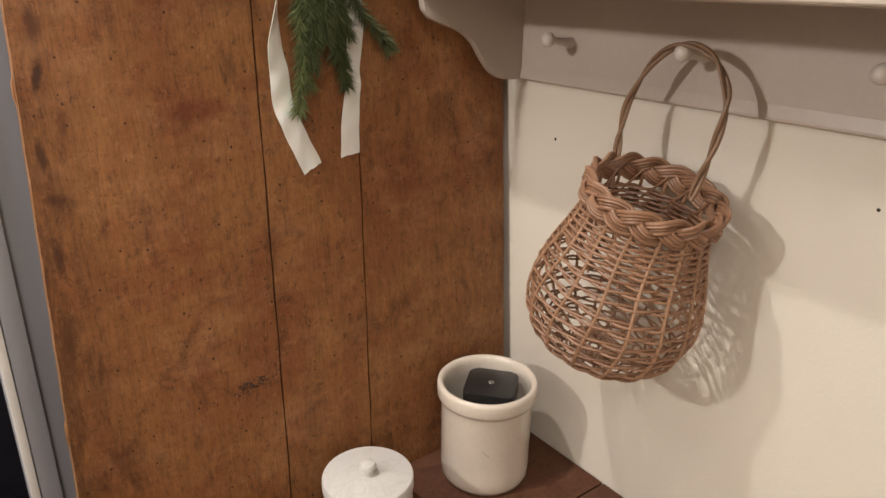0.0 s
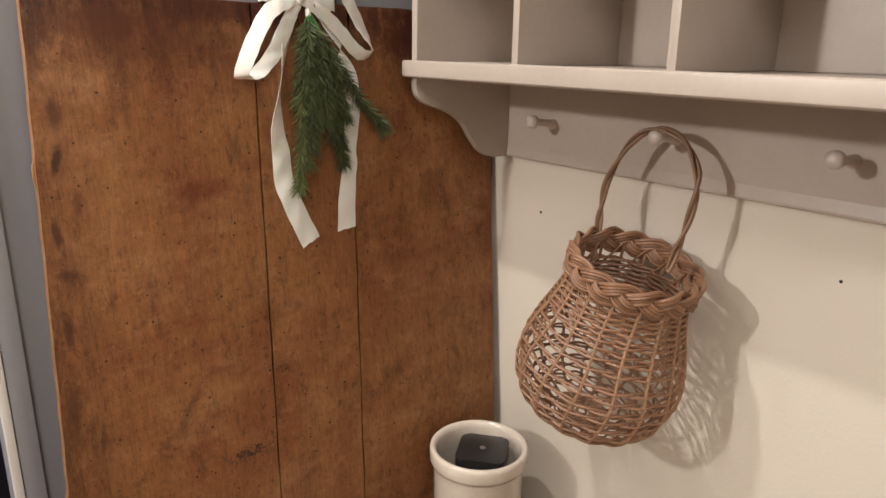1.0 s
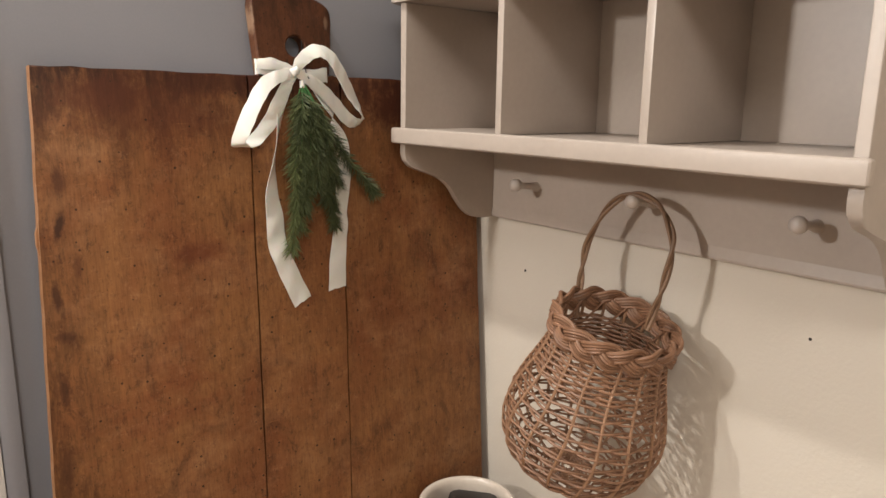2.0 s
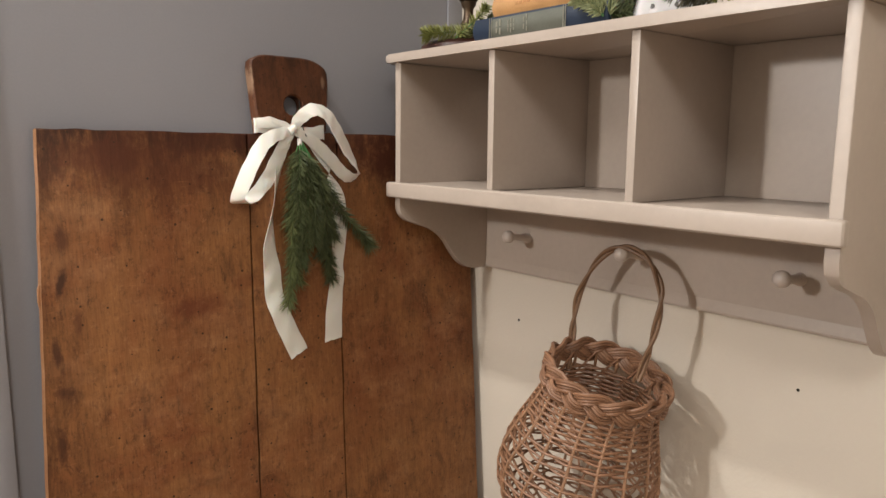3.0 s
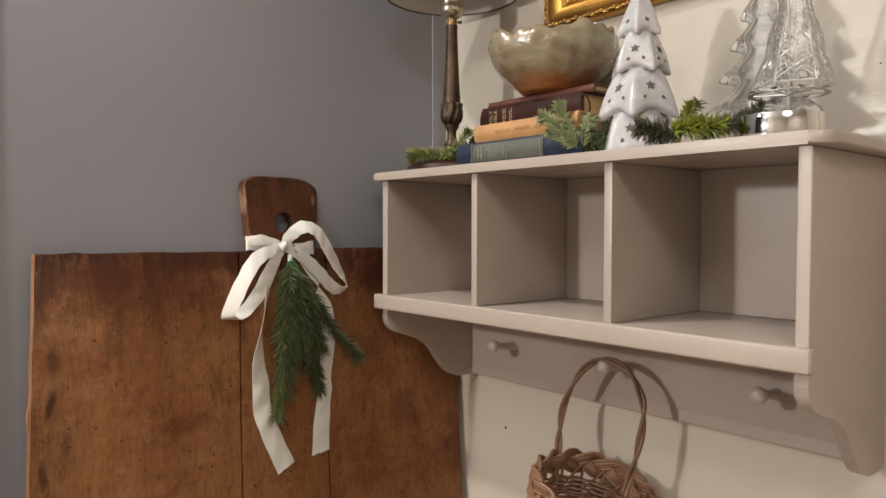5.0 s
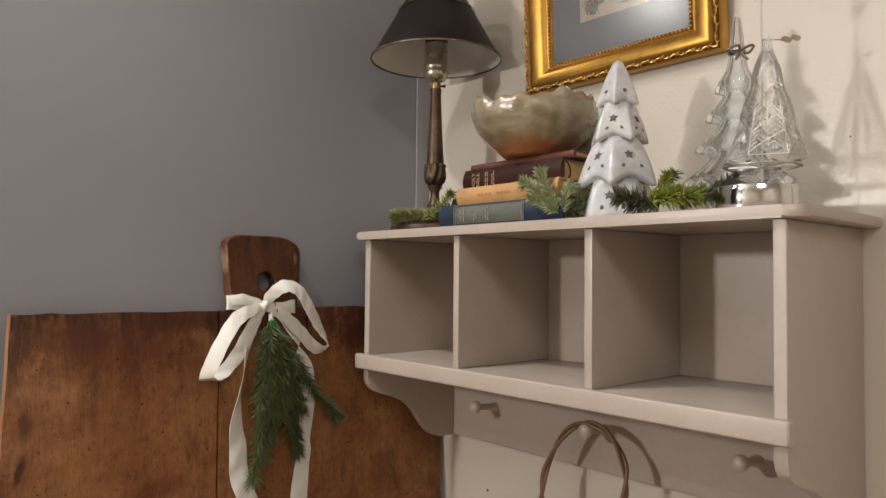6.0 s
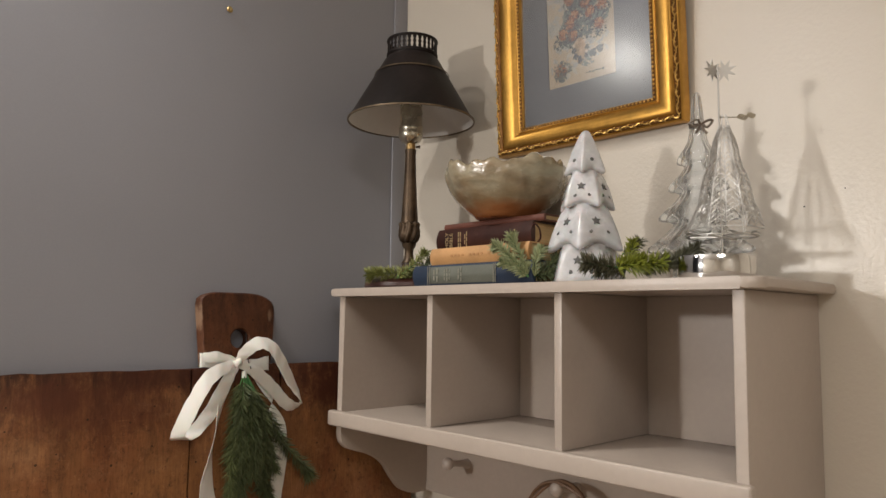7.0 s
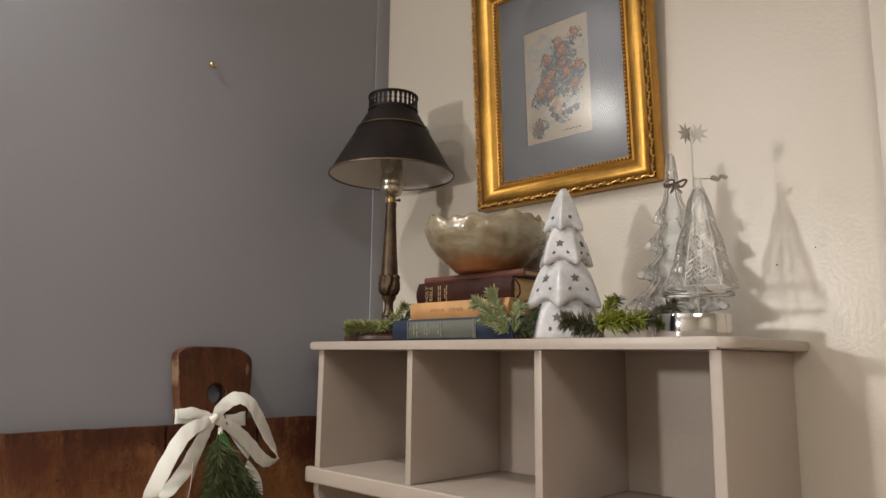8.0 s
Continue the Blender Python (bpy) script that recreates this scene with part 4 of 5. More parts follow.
    # pierced gallery on top
    g = part("gallery", lathe([(rt - 0.001, zt), (rt + 0.002, zt), (rt + 0.0022, zt + 0.003), (rt + 0.0005, zt + 0.005), (rt - 0.001, zt + 0.005)], 64, closed=True), BRASSY, shade, "pierced metal gallery", world=False)
    bm = g.data
    own = bmesh.new()
    own.from_mesh(bm)
    lathe([(rt - 0.001, zt + 0.026), (rt + 0.0008, zt + 0.026), (rt + 0.0022, zt + 0.0285), (rt + 0.0018, zt + 0.031), (rt - 0.001, zt + 0.031)], 64, bm=own, closed=True)
    for k in range(30):
        a = 2 * math.pi * k / 30
        for zz, w, hh in ((zt + 0.005, 0.0062, 0.004), (zt + 0.009, 0.0042, 0.0045), (zt + 0.0135, 0.0066, 0.0035), (zt + 0.017, 0.0042, 0.0045), (zt + 0.0215, 0.0064, 0.0048)):
            b = box(-w / 2, w / 2, -0.0006, 0.0006, -0.0005, hh + 0.0005)
            b.transform(Matrix.Rotation(a, 4, "Z") @ Matrix.Translation((0, rt, zz)))
            join(b, own)
    own.to_mesh(bm)
    own.free()
    bm.materials.clear()
    bm.materials.append(TOLE)


table_lamp()


def words(text, size, m, material, parent, name="lettering", label=""):
    """Raised lettering in the built-in font, as one mesh."""
    cu = bpy.data.curves.new("letters", "FONT")
    cu.body, cu.size, cu.extrude, cu.align_x, cu.align_y = text, size, 0.0001, "CENTER", "CENTER"
    tmp = new("letters_tmp", cu)
    bpy.context.view_layer.update()
    me = bpy.data.meshes.new_from_object(tmp.evaluated_get(bpy.context.evaluated_depsgraph_get()))
    bpy.data.objects.remove(tmp)
    bm = bmesh.new()
    bm.from_mesh(me)
    bm.transform(m)
    return part(name, bm, material, parent, label, world=False, smooth=False)


def cloth(name, colour, rough=0.55, **kw):
    return mat(name, colour, rough, vary=0.1, scale=25, fine=420, bump=0.2, depth=0.0005, **kw)


PAPER = mat("yellowed_page_edges", (0.55, 0.40, 0.2), 0.7, vary=0.12, scale=6, fine=60, stretch=(1, 1, 60), bump=0.3)
GILT = mat("gilt_lettering", (0.6, 0.47, 0.25), 0.4, metal=0.6, vary=0.1)


def book(name, m, length, depth, thick, cover, label, round_spine=0.006, overhang=0.003, board=0.0025):
    """Lies flat, spine along local y at x = 0, pages towards +x, underside at z = 0."""
    t = thing(name, m, label, "book")
    arc = [(-round_spine * math.sin(math.pi * k / 10), thick * k / 10) for k in range(11)]
    outline = arc + [(depth, thick), (depth, thick - board), (0.004, thick - board)] + [(0.004, board), (depth, board), (depth, 0)]
    bm = bmesh.new()

    def put(y):
        return [bm.verts.new((x, y, z)) for x, z in outline]
    a, b = put(-length / 2), put(length / 2)
    n = len(outline)
    for i in range(n):
        j = (i + 1) % n
        bm.faces.new((a[i], a[j], b[j], b[i]))
    for ring in (a, b):
        bm.faces.new(ring[0:11] + [ring[13], ring[14]])
        bm.faces.new((ring[10], ring[11], ring[12], ring[13]))
        bm.faces.new((ring[14], ring[15], ring[16], ring[0]))
    part("cover", bm, cover, t, world=False)
    part("pages", box(0.0042, depth - overhang, -length / 2 + overhang, length / 2 - overhang, board + 0.0002, thick - board - 0.0002), PAPER, t, "yellowed page block", world=False, smooth=False)
    return t


def spine_bars(t, thick, rows, material, x=-0.0068):
    for y, w, h, zc in rows:
        bm = box(x, x + 0.0006, y - w / 2, y + w / 2, zc - h / 2, zc + h / 2)
        part("lettering_bar", bm, material, t, world=False, smooth=False)


def books():
    blue = cloth("navy_book_cloth", (0.007, 0.019, 0.045))
    green = cloth("grey_green_label", (0.105, 0.11, 0.088))
    tan = cloth("tan_book_cloth", (0.46, 0.25, 0.1))
    leather = mat("oxblood_leather", (0.038, 0.012, 0.008), 0.34, vary=0.2, scale=30, fine=300, bump=0.3, depth=0.0006, Specular_IOR_Level=0.35)
    rust = cloth("rust_red_book_cloth", (0.12, 0.036, 0.02))
    pale = mat("dull_gilt_bars", (0.24, 0.23, 0.18), 0.5, vary=0.1)
    # navy book at the bottom
    b = book("blue_book", pose(-0.2165, -0.4145, SHELF_Z + 0.0004), 0.252, 0.172, 0.033, blue, "navy blue clothbound book with a grey-green spine label", 0.0055)
    arc = [(-0.0059 * math.sin(math.pi * k / 10), 0.033 * k / 10) for k in range(1, 10)]
    bm = bmesh.new()
    ra, rb = [[bm.verts.new((x - 0.0005, y, z)) for x, z in arc] for y in (0.0865, -0.0565)]
    for i in range(8):
        bm.faces.new((ra[i], rb[i], rb[i + 1], ra[i + 1]))
    part("spine_label", bm, green, b, "grey-green spine label", world=False)
    for y in (0.0885, 0.0845, -0.0545, -0.0585):
        spine_bars(b, 0.033, [(y, 0.0009, 0.029, 0.0165)], pale, -0.0066)
    rng = random.Random(8)
    for y, n, h in ((0.073, 2, 0.0055), (0.066, 2, 0.0055), (0.049, 3, 0.0035), (0.0435, 3, 0.0035), (0.038, 3, 0.003), (0.018, 2, 0.004), (0.0125, 3, 0.003)):
        span = rng.uniform(0.016, 0.024)
        for k in range(n):
            hh = span / n * 0.8
            spine_bars(b, 0.033, [(y, h * 0.5, hh, 0.0165 - span / 2 + span * (k + 0.5) / n)], pale, -0.0068)
    # tan book
    WORN = cloth("worn_orange_lettering", (0.38, 0.19, 0.072))
    b = book("tan_book", pose(-0.214, -0.4285, SHELF_Z + 0.0338), 0.205, 0.15, 0.0262, tan, "faded tan clothbound book with dull lettering", 0.004)
    for k in range(9):
        spine_bars(b, 0.026, [(0.052 - 0.008 * k, 0.005, 0.0035, 0.013)], WORN, -0.0048) if k not in (4,) else None
    for k in range(7):
        spine_bars(b, 0.026, [(-0.028 - 0.008 * k, 0.005, 0.0035, 0.013)], WORN, -0.0048)
    # dark red leather book
    b = book("leather_bible", pose(-0.147, -0.3775, SHELF_Z + 0.0602), 0.212, 0.142, 0.041, leather, "dark oxblood leather bible with gilt spine lettering", 0.0065, 0.004)
    face = Matrix(((0, 0, -1, 0), (-1, 0, 0, 0), (0, 1, 0, 0), (0, 0, 0, 1)))
    for text, y in (("HOLY", 0.079), ("BIBLE", 0.0685)):
        m = Matrix.Translation((-0.0068, y, 0.0205)) @ face @ Matrix.Rotation(radians(90), 4, "Z")
        words(text, 0.0105, m, GILT, b, label="gilt words on the spine")
    for y, n, h in ((0.051, 3, 0.003), (0.0465, 3, 0.003), (0.036, 2, 0.0025), (0.032, 3, 0.0025), (-0.073, 2, 0.003)):
        for k in range(n):
            spine_bars(b, 0.041, [(y, h * 0.6, 0.0075, 0.0205 + (k - (n - 1) / 2) * 0.0092)], GILT, -0.0070)
    # curled ribbon-like strap end at the tail
    part("strap", tube(smooth_path([(-0.002, -0.104, 0.03), (-0.004, -0.112, 0.034), (0.0, -0.117, 0.026), (0.004, -0.116, 0.013), (0.006, -0.108, 0.006)], 6), 0.0016, 6), leather, b, "curled leather strap", world=False)
    # thin rust-red book on top
    book("rust_book", pose(-0.132, -0.382, SHELF_Z + 0.1016), 0.222, 0.128, 0.0110, rust, "thin rust-red clothbound book under the bowl", 0.002, 0.002, 0.0022)


books()


def pottery_bowl():
    t = thing("pottery_bowl", pose(-0.1075, -0.392, SHELF_Z + 0.1129, 0, 0, 15), "handmade green-brown glazed pottery bowl with a wavy rim on the books", "bowl")
    glaze = mat("mottled_celadon_glaze", (0.27, 0.255, 0.185), 0.26, vary=0.28, scale=13, fine=38, bump=0.5, depth=0.004, stretch=(1, 1, 2.2), tint=(0.21, 0.14, 0.075), Coat_Weight=0.5, Coat_Roughness=0.08)
    # bare rust-coloured clay shows towards the foot
    nt = glaze.node_tree
    b = nt.nodes["Principled BSDF"]
    co, sep, rg, mx, nz = (nt.nodes.new(k) for k in ("ShaderNodeTexCoord", "ShaderNodeSeparateXYZ", "ShaderNodeMapRange", "ShaderNodeMix", "ShaderNodeTexNoise"))
    nz.inputs["Scale"].default_value = 22
    nt.links.new(co.outputs["Object"], nz.inputs["Vector"])
    nt.links.new(co.outputs["Object"], sep.inputs[0])
    low = nt.nodes.new("ShaderNodeMath")
    low.operation, low.inputs[1].default_value = "MULTIPLY_ADD", 0.035
    nt.links.new(nz.outputs["Fac"], low.inputs[0])
    nt.links.new(sep.outputs["Z"], low.inputs[2])
    rg.inputs["From Min"].default_value, rg.inputs["From Max"].default_value = 0.045, 0.026
    nt.links.new(low.outputs[0], rg.inputs["Value"])
    mx.data_type = "RGBA"
    mx.inputs["B"].default_value = (0.27, 0.11, 0.04, 1)
    nt.links.new(b.inputs["Base Color"].links[0].from_socket, mx.inputs["A"])
    nt.links.new(rg.outputs["Result"], mx.inputs["Factor"])
    nt.links.new(mx.outputs["Result"], b.inputs["Base Color"])

    def wavy(r, z, a):
        k = max(0.0, (z - 0.015) / 0.07)
        w = 0.022 * math.sin(3 * a + 0.6) + 0.016 * math.sin(7 * a + 2.0) + 0.012 * math.sin(13 * a + z * 60) + 0.009 * math.sin(23 * a + 1)
        return r * (1 + w * k * 0.9), z + k * (0.0045 * math.sin(3 * a + 1.1) + 0.0035 * math.sin(8 * a + 0.4) + 0.0025 * math.sin(19 * a))
    prof = [(q, 1.03 * z) for q, z in [(0, 0.0005), (0.046, 0.0005), (0.050, 0.002), (0.054, 0.006), (0.068, 0.016), (0.083, 0.030), (0.094, 0.045), (0.1005, 0.060), (0.1025, 0.071), (0.1005, 0.080), (0.0975, 0.0845), (0.094, 0.0850), (0.0915, 0.081), (0.095, 0.070), (0.093, 0.060), (0.087, 0.046), (0.076, 0.032), (0.060, 0.019), (0.045, 0.010), (0, 0.008)]]
    part("body", lathe(prof, 120, wobble=wavy), glaze, t, world=False, angle=80)


pottery_bowl()


def star_mesh(r, points=5, inner=0.45, thick=0.0006, bm=None, m=None):
    own = bmesh.new()
    ring = []
    for k in range(points * 2):
        a = math.pi * k / points + math.pi / 2
        q = r if k % 2 == 0 else r * inner
        ring.append((q * math.cos(a), q * math.sin(a)))
    f = [own.verts.new((x, y, thick)) for x, y in ring]
    b = [own.verts.new((x, y, -thick)) for x, y in ring]
    own.faces.new(f)
    own.faces.new(b[::-1])
    n = len(ring)
    for i in range(n):
        own.faces.new((f[i], b[i], b[(i + 1) % n], f[(i + 1) % n]))
    if m is not None:
        own.transform(m)
    return join(own, bm)


# dark grey of the plates that stand for shade inside the tree's openings
TREE_HOLE = mat("painted_hole_shade", (0.11, 0.105, 0.1), 0.8, vary=0.1)


def ceramic_tree():
    t = thing("ceramic_tree", pose(-0.160, -0.589, SHELF_Z, 0, 0, 34), "pearly white ceramic tree lantern with star-shaped holes on the shelf", "ornament")
    pearl = mat("pearl_white_glaze", (0.56, 0.555, 0.565), 0.26, vary=0.10, scale=34, fine=110, bump=0.3, depth=0.0015, Coat_Weight=0.6, Coat_Roughness=0.07, Subsurface_Weight=0.15, Subsurface_Scale=0.01)
    prof = [(0.038, 0.0005), (0.0490, 0.0005), (0.0500, 0.0025), (0.0485, 0.009), (0.0445, 0.026), (0.0395, 0.044), (0.0375, 0.052), (0.0390, 0.0545), (0.0455, 0.0575), (0.0475, 0.0605), (0.0468, 0.0645), (0.0430, 0.074), (0.0365, 0.090), (0.0310, 0.104), (0.0285, 0.109), (0.0292, 0.1115), (0.0335, 0.1140), (0.0352, 0.1170), (0.0346, 0.1210), (0.0305, 0.134), (0.0250, 0.148), (0.0215, 0.157), (0.0218, 0.1595), (0.0248, 0.1618), (0.0258, 0.1650), (0.0248, 0.1700), (0.0182, 0.187), (0.0116, 0.204), (0.0068, 0.2145), (0.0036, 0.2185), (0, 0.22)]

    def lobes(r, z, a):
        # five faces that meet in ridges, each tier turned by half a face; the skirts hang in points at the ridges
        w = 2 * math.pi / 5
        b = (a - radians(27 if 0.053 < z < 0.1105 or z > 0.158 else 63)) % w
        d = math.sqrt(min(b, w - b) ** 2 + 0.0015) / (w / 2)
        s = 2.2 * max(0.0, 1.03 - d) ** 2.1 - 0.8
        skirt = sum(math.exp(-((z - q) / 0.012) ** 2) for q in (0.060, 0.117, 0.165))
        return r * (1 + (0.085 + 0.05 * skirt) * s), z - 0.0068 * (1 + s) * skirt * (r / 0.045) * (1 if z > 0.05 else 0)
    body = part("body", lathe(prof, 108, wobble=lobes), pearl, t, world=False, angle=80)
    hs, rs = [p[1] for p in prof], [p[0] for p in prof]
    rng = random.Random(2)
    for z0, slope, n, size, off in ((0.030, 0.28, 5, 0.0072, 0.42), (0.085, 0.45, 5, 0.0070, 1.05), (0.135, 0.5, 5, 0.0064, 0.42)):
        for k in range(n):
            a = 2 * math.pi * k / n + off + rng.uniform(-0.08, 0.08)
            r, z = lobes(float(np.interp(z0, hs, rs)), z0, a)
            m = Matrix.Rotation(a, 4, "Z") @ Matrix.Translation((r + 0.0002, 0, z)) @ Matrix.Rotation(radians(90) - slope, 4, "Y") @ Matrix.Rotation(radians(90), 4, "Z")
            part("star_hole_shade", star_mesh(size, 5, 0.48, 0.0006, None, m), TREE_HOLE, body, "dark star plate for the shade in an opening", world=False, smooth=False)
    for z0, slope, n, size, off in ((0.0715, 0.5, 10, 0.0027, 0.785), (0.124, 0.5, 10, 0.0025, 0.16), (0.174, 0.4, 5, 0.0028, 1.05), (0.014, 0.25, 10, 0.0030, 0.16)):
        for k in range(n):
            a = 2 * math.pi * k / n + off
            r, z = lobes(float(np.interp(z0, hs, rs)), z0, a)
            m = Matrix.Rotation(a, 4, "Z") @ Matrix.Translation((r + 0.0001, 0, z)) @ Matrix.Rotation(radians(90) - slope, 4, "Y")
            bm = lathe([(0, 0.0004), (size, 0.0004), (size, -0.0006), (0, -0.0006)], 12)
            bm.transform(m)
            part("round_hole_shade", bm, TREE_HOLE, body, "dark disc for the shade in a small round opening", world=False, smooth=False)


ceramic_tree()

GLASS = clear_glass("clear_pressed_glass", (0.94, 0.97, 1.0), 0.04)
# a fifth of plain transparency is mixed in to lighten the cast shadow
_nt = GLASS.node_tree
_mix, _see_through = _nt.nodes.new("ShaderNodeMixShader"), _nt.nodes.new("ShaderNodeBsdfTransparent")
_see_through.inputs[0].default_value = (0.97, 0.985, 1.0, 1)
_mix.inputs[0].default_value = 0.8
_nt.links.new(_see_through.outputs[0], _mix.inputs[1])
_nt.links.new(_nt.nodes["Principled BSDF"].outputs[0], _mix.inputs[2])
_nt.links.new(_mix.outputs[0], _nt.nodes["Material Output"].inputs["Surface"])


def glass_tree():
    t = thing("glass_tree", pose(-0.098, -0.726, SHELF_Z), "clear pressed-glass tree with a foil bow near its top", "ornament")
    # each tier sweeps out to a rounded drip, then tucks back under the next
    prof = [(0, 0.0006), (0.034, 0.0006), (0.036, 0.004), (0.034, 0.02), (0.034, 0.034)]
    tiers = ((0.0600, 0.047, 0.0300), (0.0460, 0.090, 0.0220), (0.0345, 0.130, 0.0160), (0.0240, 0.167, 0.0115))
    for k, (tip, z, neck) in enumerate(tiers):
        up = (tiers[k + 1][1] if k < 3 else 0.203) - z
        prof += [(0.72 * tip, z - 0.005), (0.93 * tip, z - 0.003), (tip, z), (0.985 * tip, z + 0.004), (0.86 * tip, z + 0.010), (0.5 * (0.86 * tip + neck), z + 0.45 * up), (1.06 * neck, z + 0.68 * up), (neck, z + 0.80 * up)]
    prof += [(0.0095, 0.205), (0.0088, 0.215), (0.0072, 0.235), (0.0052, 0.252), (0.0032, 0.258), (0, 0.2592)]

    def scallop(r, z, a):
        edge = sum(math.exp(-((z - q[1]) / 0.010) ** 2) for q in tiers)
        c = max(0.0, math.cos(6 * a + 0.5)) ** 1.5 * 2 - 1 if z > 0.036 else 0
        return r * (1 + (0.05 + 0.09 * edge) * c), z - 0.0045 * c * edge
    prof = prof[:-1] + [(0.0012, 0.2590)] + [(max(0.001, q * 0.82 - 0.0006), z - 0.0008 if z > 0.01 else z + 0.004) for q, z in prof[-2:0:-1]]
    part("body", lathe(prof[1:], 128, wobble=scallop, closed=True), GLASS, t, world=False, angle=80)
    bark = mat("tarnished_foil_bow", (0.30, 0.25, 0.21), 0.32, metal=0.7, vary=0.25)
    bm = bmesh.new()
    for s in (-1, 1):
        tube(smooth_path([(0, -0.010, 0.212), (-0.008 * s + 0.002, -0.015, 0.217), (-0.016 * s, -0.012, 0.2145 - 0.002 * s), (-0.009 * s, -0.011, 0.2085), (0, -0.010, 0.212), (0.003 * s, -0.012, 0.205), (0.008 * s, -0.014, 0.199)], 6), 0.0017, 6, bm)
    tube(smooth_path([(0.01 * math.cos(a), 0.01 * math.sin(a), 0.212) for a in np.linspace(0, 6.28, 13)[:-1]], 2, True), 0.0016, 6, bm, ring=True)
    bm.transform(Matrix.Rotation(radians(-40), 4, "Z"))
    part("bow", bm, bark, t, "tarnished foil bow", world=False)


glass_tree()


def carousel():
    t = thing("candle_carousel", pose(-0.153, -0.782, SHELF_Z), "silver candle carousel with filigree tree panels and stars", "ornament")
    silver = mat("polished_silver", (0.60, 0.585, 0.56), 0.42, metal=1.0, vary=0.05, scale=20, bump=0.02)
    bm = lathe([(0, 0.0005), (0.0445, 0.0005), (0.0452, 0.002), (0.0452, 0.0275), (0.0447, 0.0285), (0.0438, 0.0275), (0.0435, 0.003), (0, 0.003)], 56)
    bm.transform(Matrix.Translation((-0.004, 0.006, 0)))
    part("cup", bm, mat("bright_silver_cup", (0.72, 0.71, 0.69), 0.1, metal=1.0, vary=0.05, scale=20, bump=0.02), t, "polished silver candle cup", world=False)
    part("wax", lathe([(0, 0.004), (0.0365, 0.004), (0.0365, 0.016), (0, 0.0165)], 40), mat("white_wax", (0.75, 0.73, 0.68), 0.45, vary=0.03), t, "white tealight wax", world=False)
    part("pin", tube([(0, 0, 0.016), (0, 0, 0.27)], 0.0011, 8), silver, t, world=False)
    bm = lathe([(0.0375, 0.052), (0.0425, 0.0522), (0.0425, 0.0528), (0.0375, 0.0526)], 48, closed=True)
    wheel = part("wheel", bm, silver, t, "thin silver spoked wheel", world=False)
    for k in range(6):
        bm = tube([(0.001, 0, 0.0523), (0.040, 0, 0.0523)], 0.0012, 5)
        bm.transform(Matrix.Rotation(radians(60 * k), 4, "Z"))
        part("spoke", bm, silver, wheel, world=False)
    for k in range(8):
        a = 2 * math.pi * k / 8
        bm = bmesh.new()
        ring = [bm.verts.new((0.034 + 0.0125 * u, w, 0.0535 + 0.003 * math.sin(u * 3))) for u, w in ((0, 0), (0.3, 0.005), (0.7, 0.0055), (1, 0), (0.7, -0.0055), (0.3, -0.005))]
        bm.faces.new(ring)
        r = bmesh.ops.solidify(bm, geom=bm.faces[:], thickness=0.0005)
        bm.transform(Matrix.Rotation(a, 4, "Z"))
        part("vane", bm, silver, t, "thin silver vane", world=False, smooth=False)
    # filigree tree: six pierced flat panels that lean together into a cone
    def on_face(u, v):
        half = 0.0014 + 0.0190 * (1 - v)
        return (0.0026 + 0.0345 * (1 - v) + 0.0012 * math.sin(v * 19), u * half, 0.062 + 0.143 * v)
    for k in range(6):
        bm = bmesh.new()
        for u in (-1, 1):
            tube([on_face(u, v) for v in np.linspace(0, 1, 14)], 0.0005, 5, bm)
        tube([on_face(u, 0.0) for u in np.linspace(-1, 1, 5)], 0.0005, 5, bm)
        tube([on_face(0, v) for v in np.linspace(0.06, 0.9, 10)], 0.00055, 5, bm)
        # crossing stems make diamonds that shrink upwards
        v, s = 0.02, 1
        while v < 0.85:
            step = 0.17 * (1 - 0.6 * v)
            for side in (-1, 1):
                tube([on_face(side * s * (1 - 2 * q), v + step * q + 0.02 * math.sin(math.pi * q)) for q in np.linspace(0, 1, 8)], 0.00045, 4, bm)
            v, s = v + step, -s
        # small veined leaves off the middle and the edges
        for i in range(20):
            v0 = 0.03 + 0.044 * i
            for side in (-1, 1):
                tube([on_face(side * (0.05 + 0.40 * q), v0 + 0.055 * q * (1 - 0.4 * q)) for q in (0, 0.35, 0.7, 1)], 0.0004, 4, bm)
                tube([on_face(side * (0.97 - 0.32 * q), v0 + 0.03 + 0.045 * q) for q in (0, 0.5, 1)], 0.0004, 4, bm)
        # a pair of scrolls low in each panel
        for side in (-1, 1):
            tube([on_face(side * (0.42 + 0.26 * (1 - q / 20) * math.cos(q * 0.6)), 0.15 + 0.055 * (1 - q / 20) * math.sin(q * 0.6)) for q in range(17)], 0.0006, 4, bm)
        bm.transform(Matrix.Translation((0.003, -0.0045, 0)) @ Matrix.Rotation(radians(60 * k + 25), 4, "Z"))
        part("filigree_panel", bm, silver, t, "pierced silver filigree tree panel", world=False)
    for k, dx in enumerate((-0.0075, 0.0085)):
        bm = star_mesh(0.0145, 8, 0.42, 0.0005)
        bm.transform(Matrix.Rotation(radians(-40), 4, "Z") @ Matrix.Translation((dx, 0, 0.262)) @ Matrix.Rotation(radians(90), 4, "X") @ Matrix.Rotation(radians(20 * k), 4, "Z") @ Matrix.Rotation(radians(25 - 50 * k), 4, "Y"))
        part("star", bm, silver, t, "eight-pointed silver star", world=False, smooth=False)
    bm = tube([(0, 0, 0.202), (0.025, 0, 0.203)], 0.0007, 5)
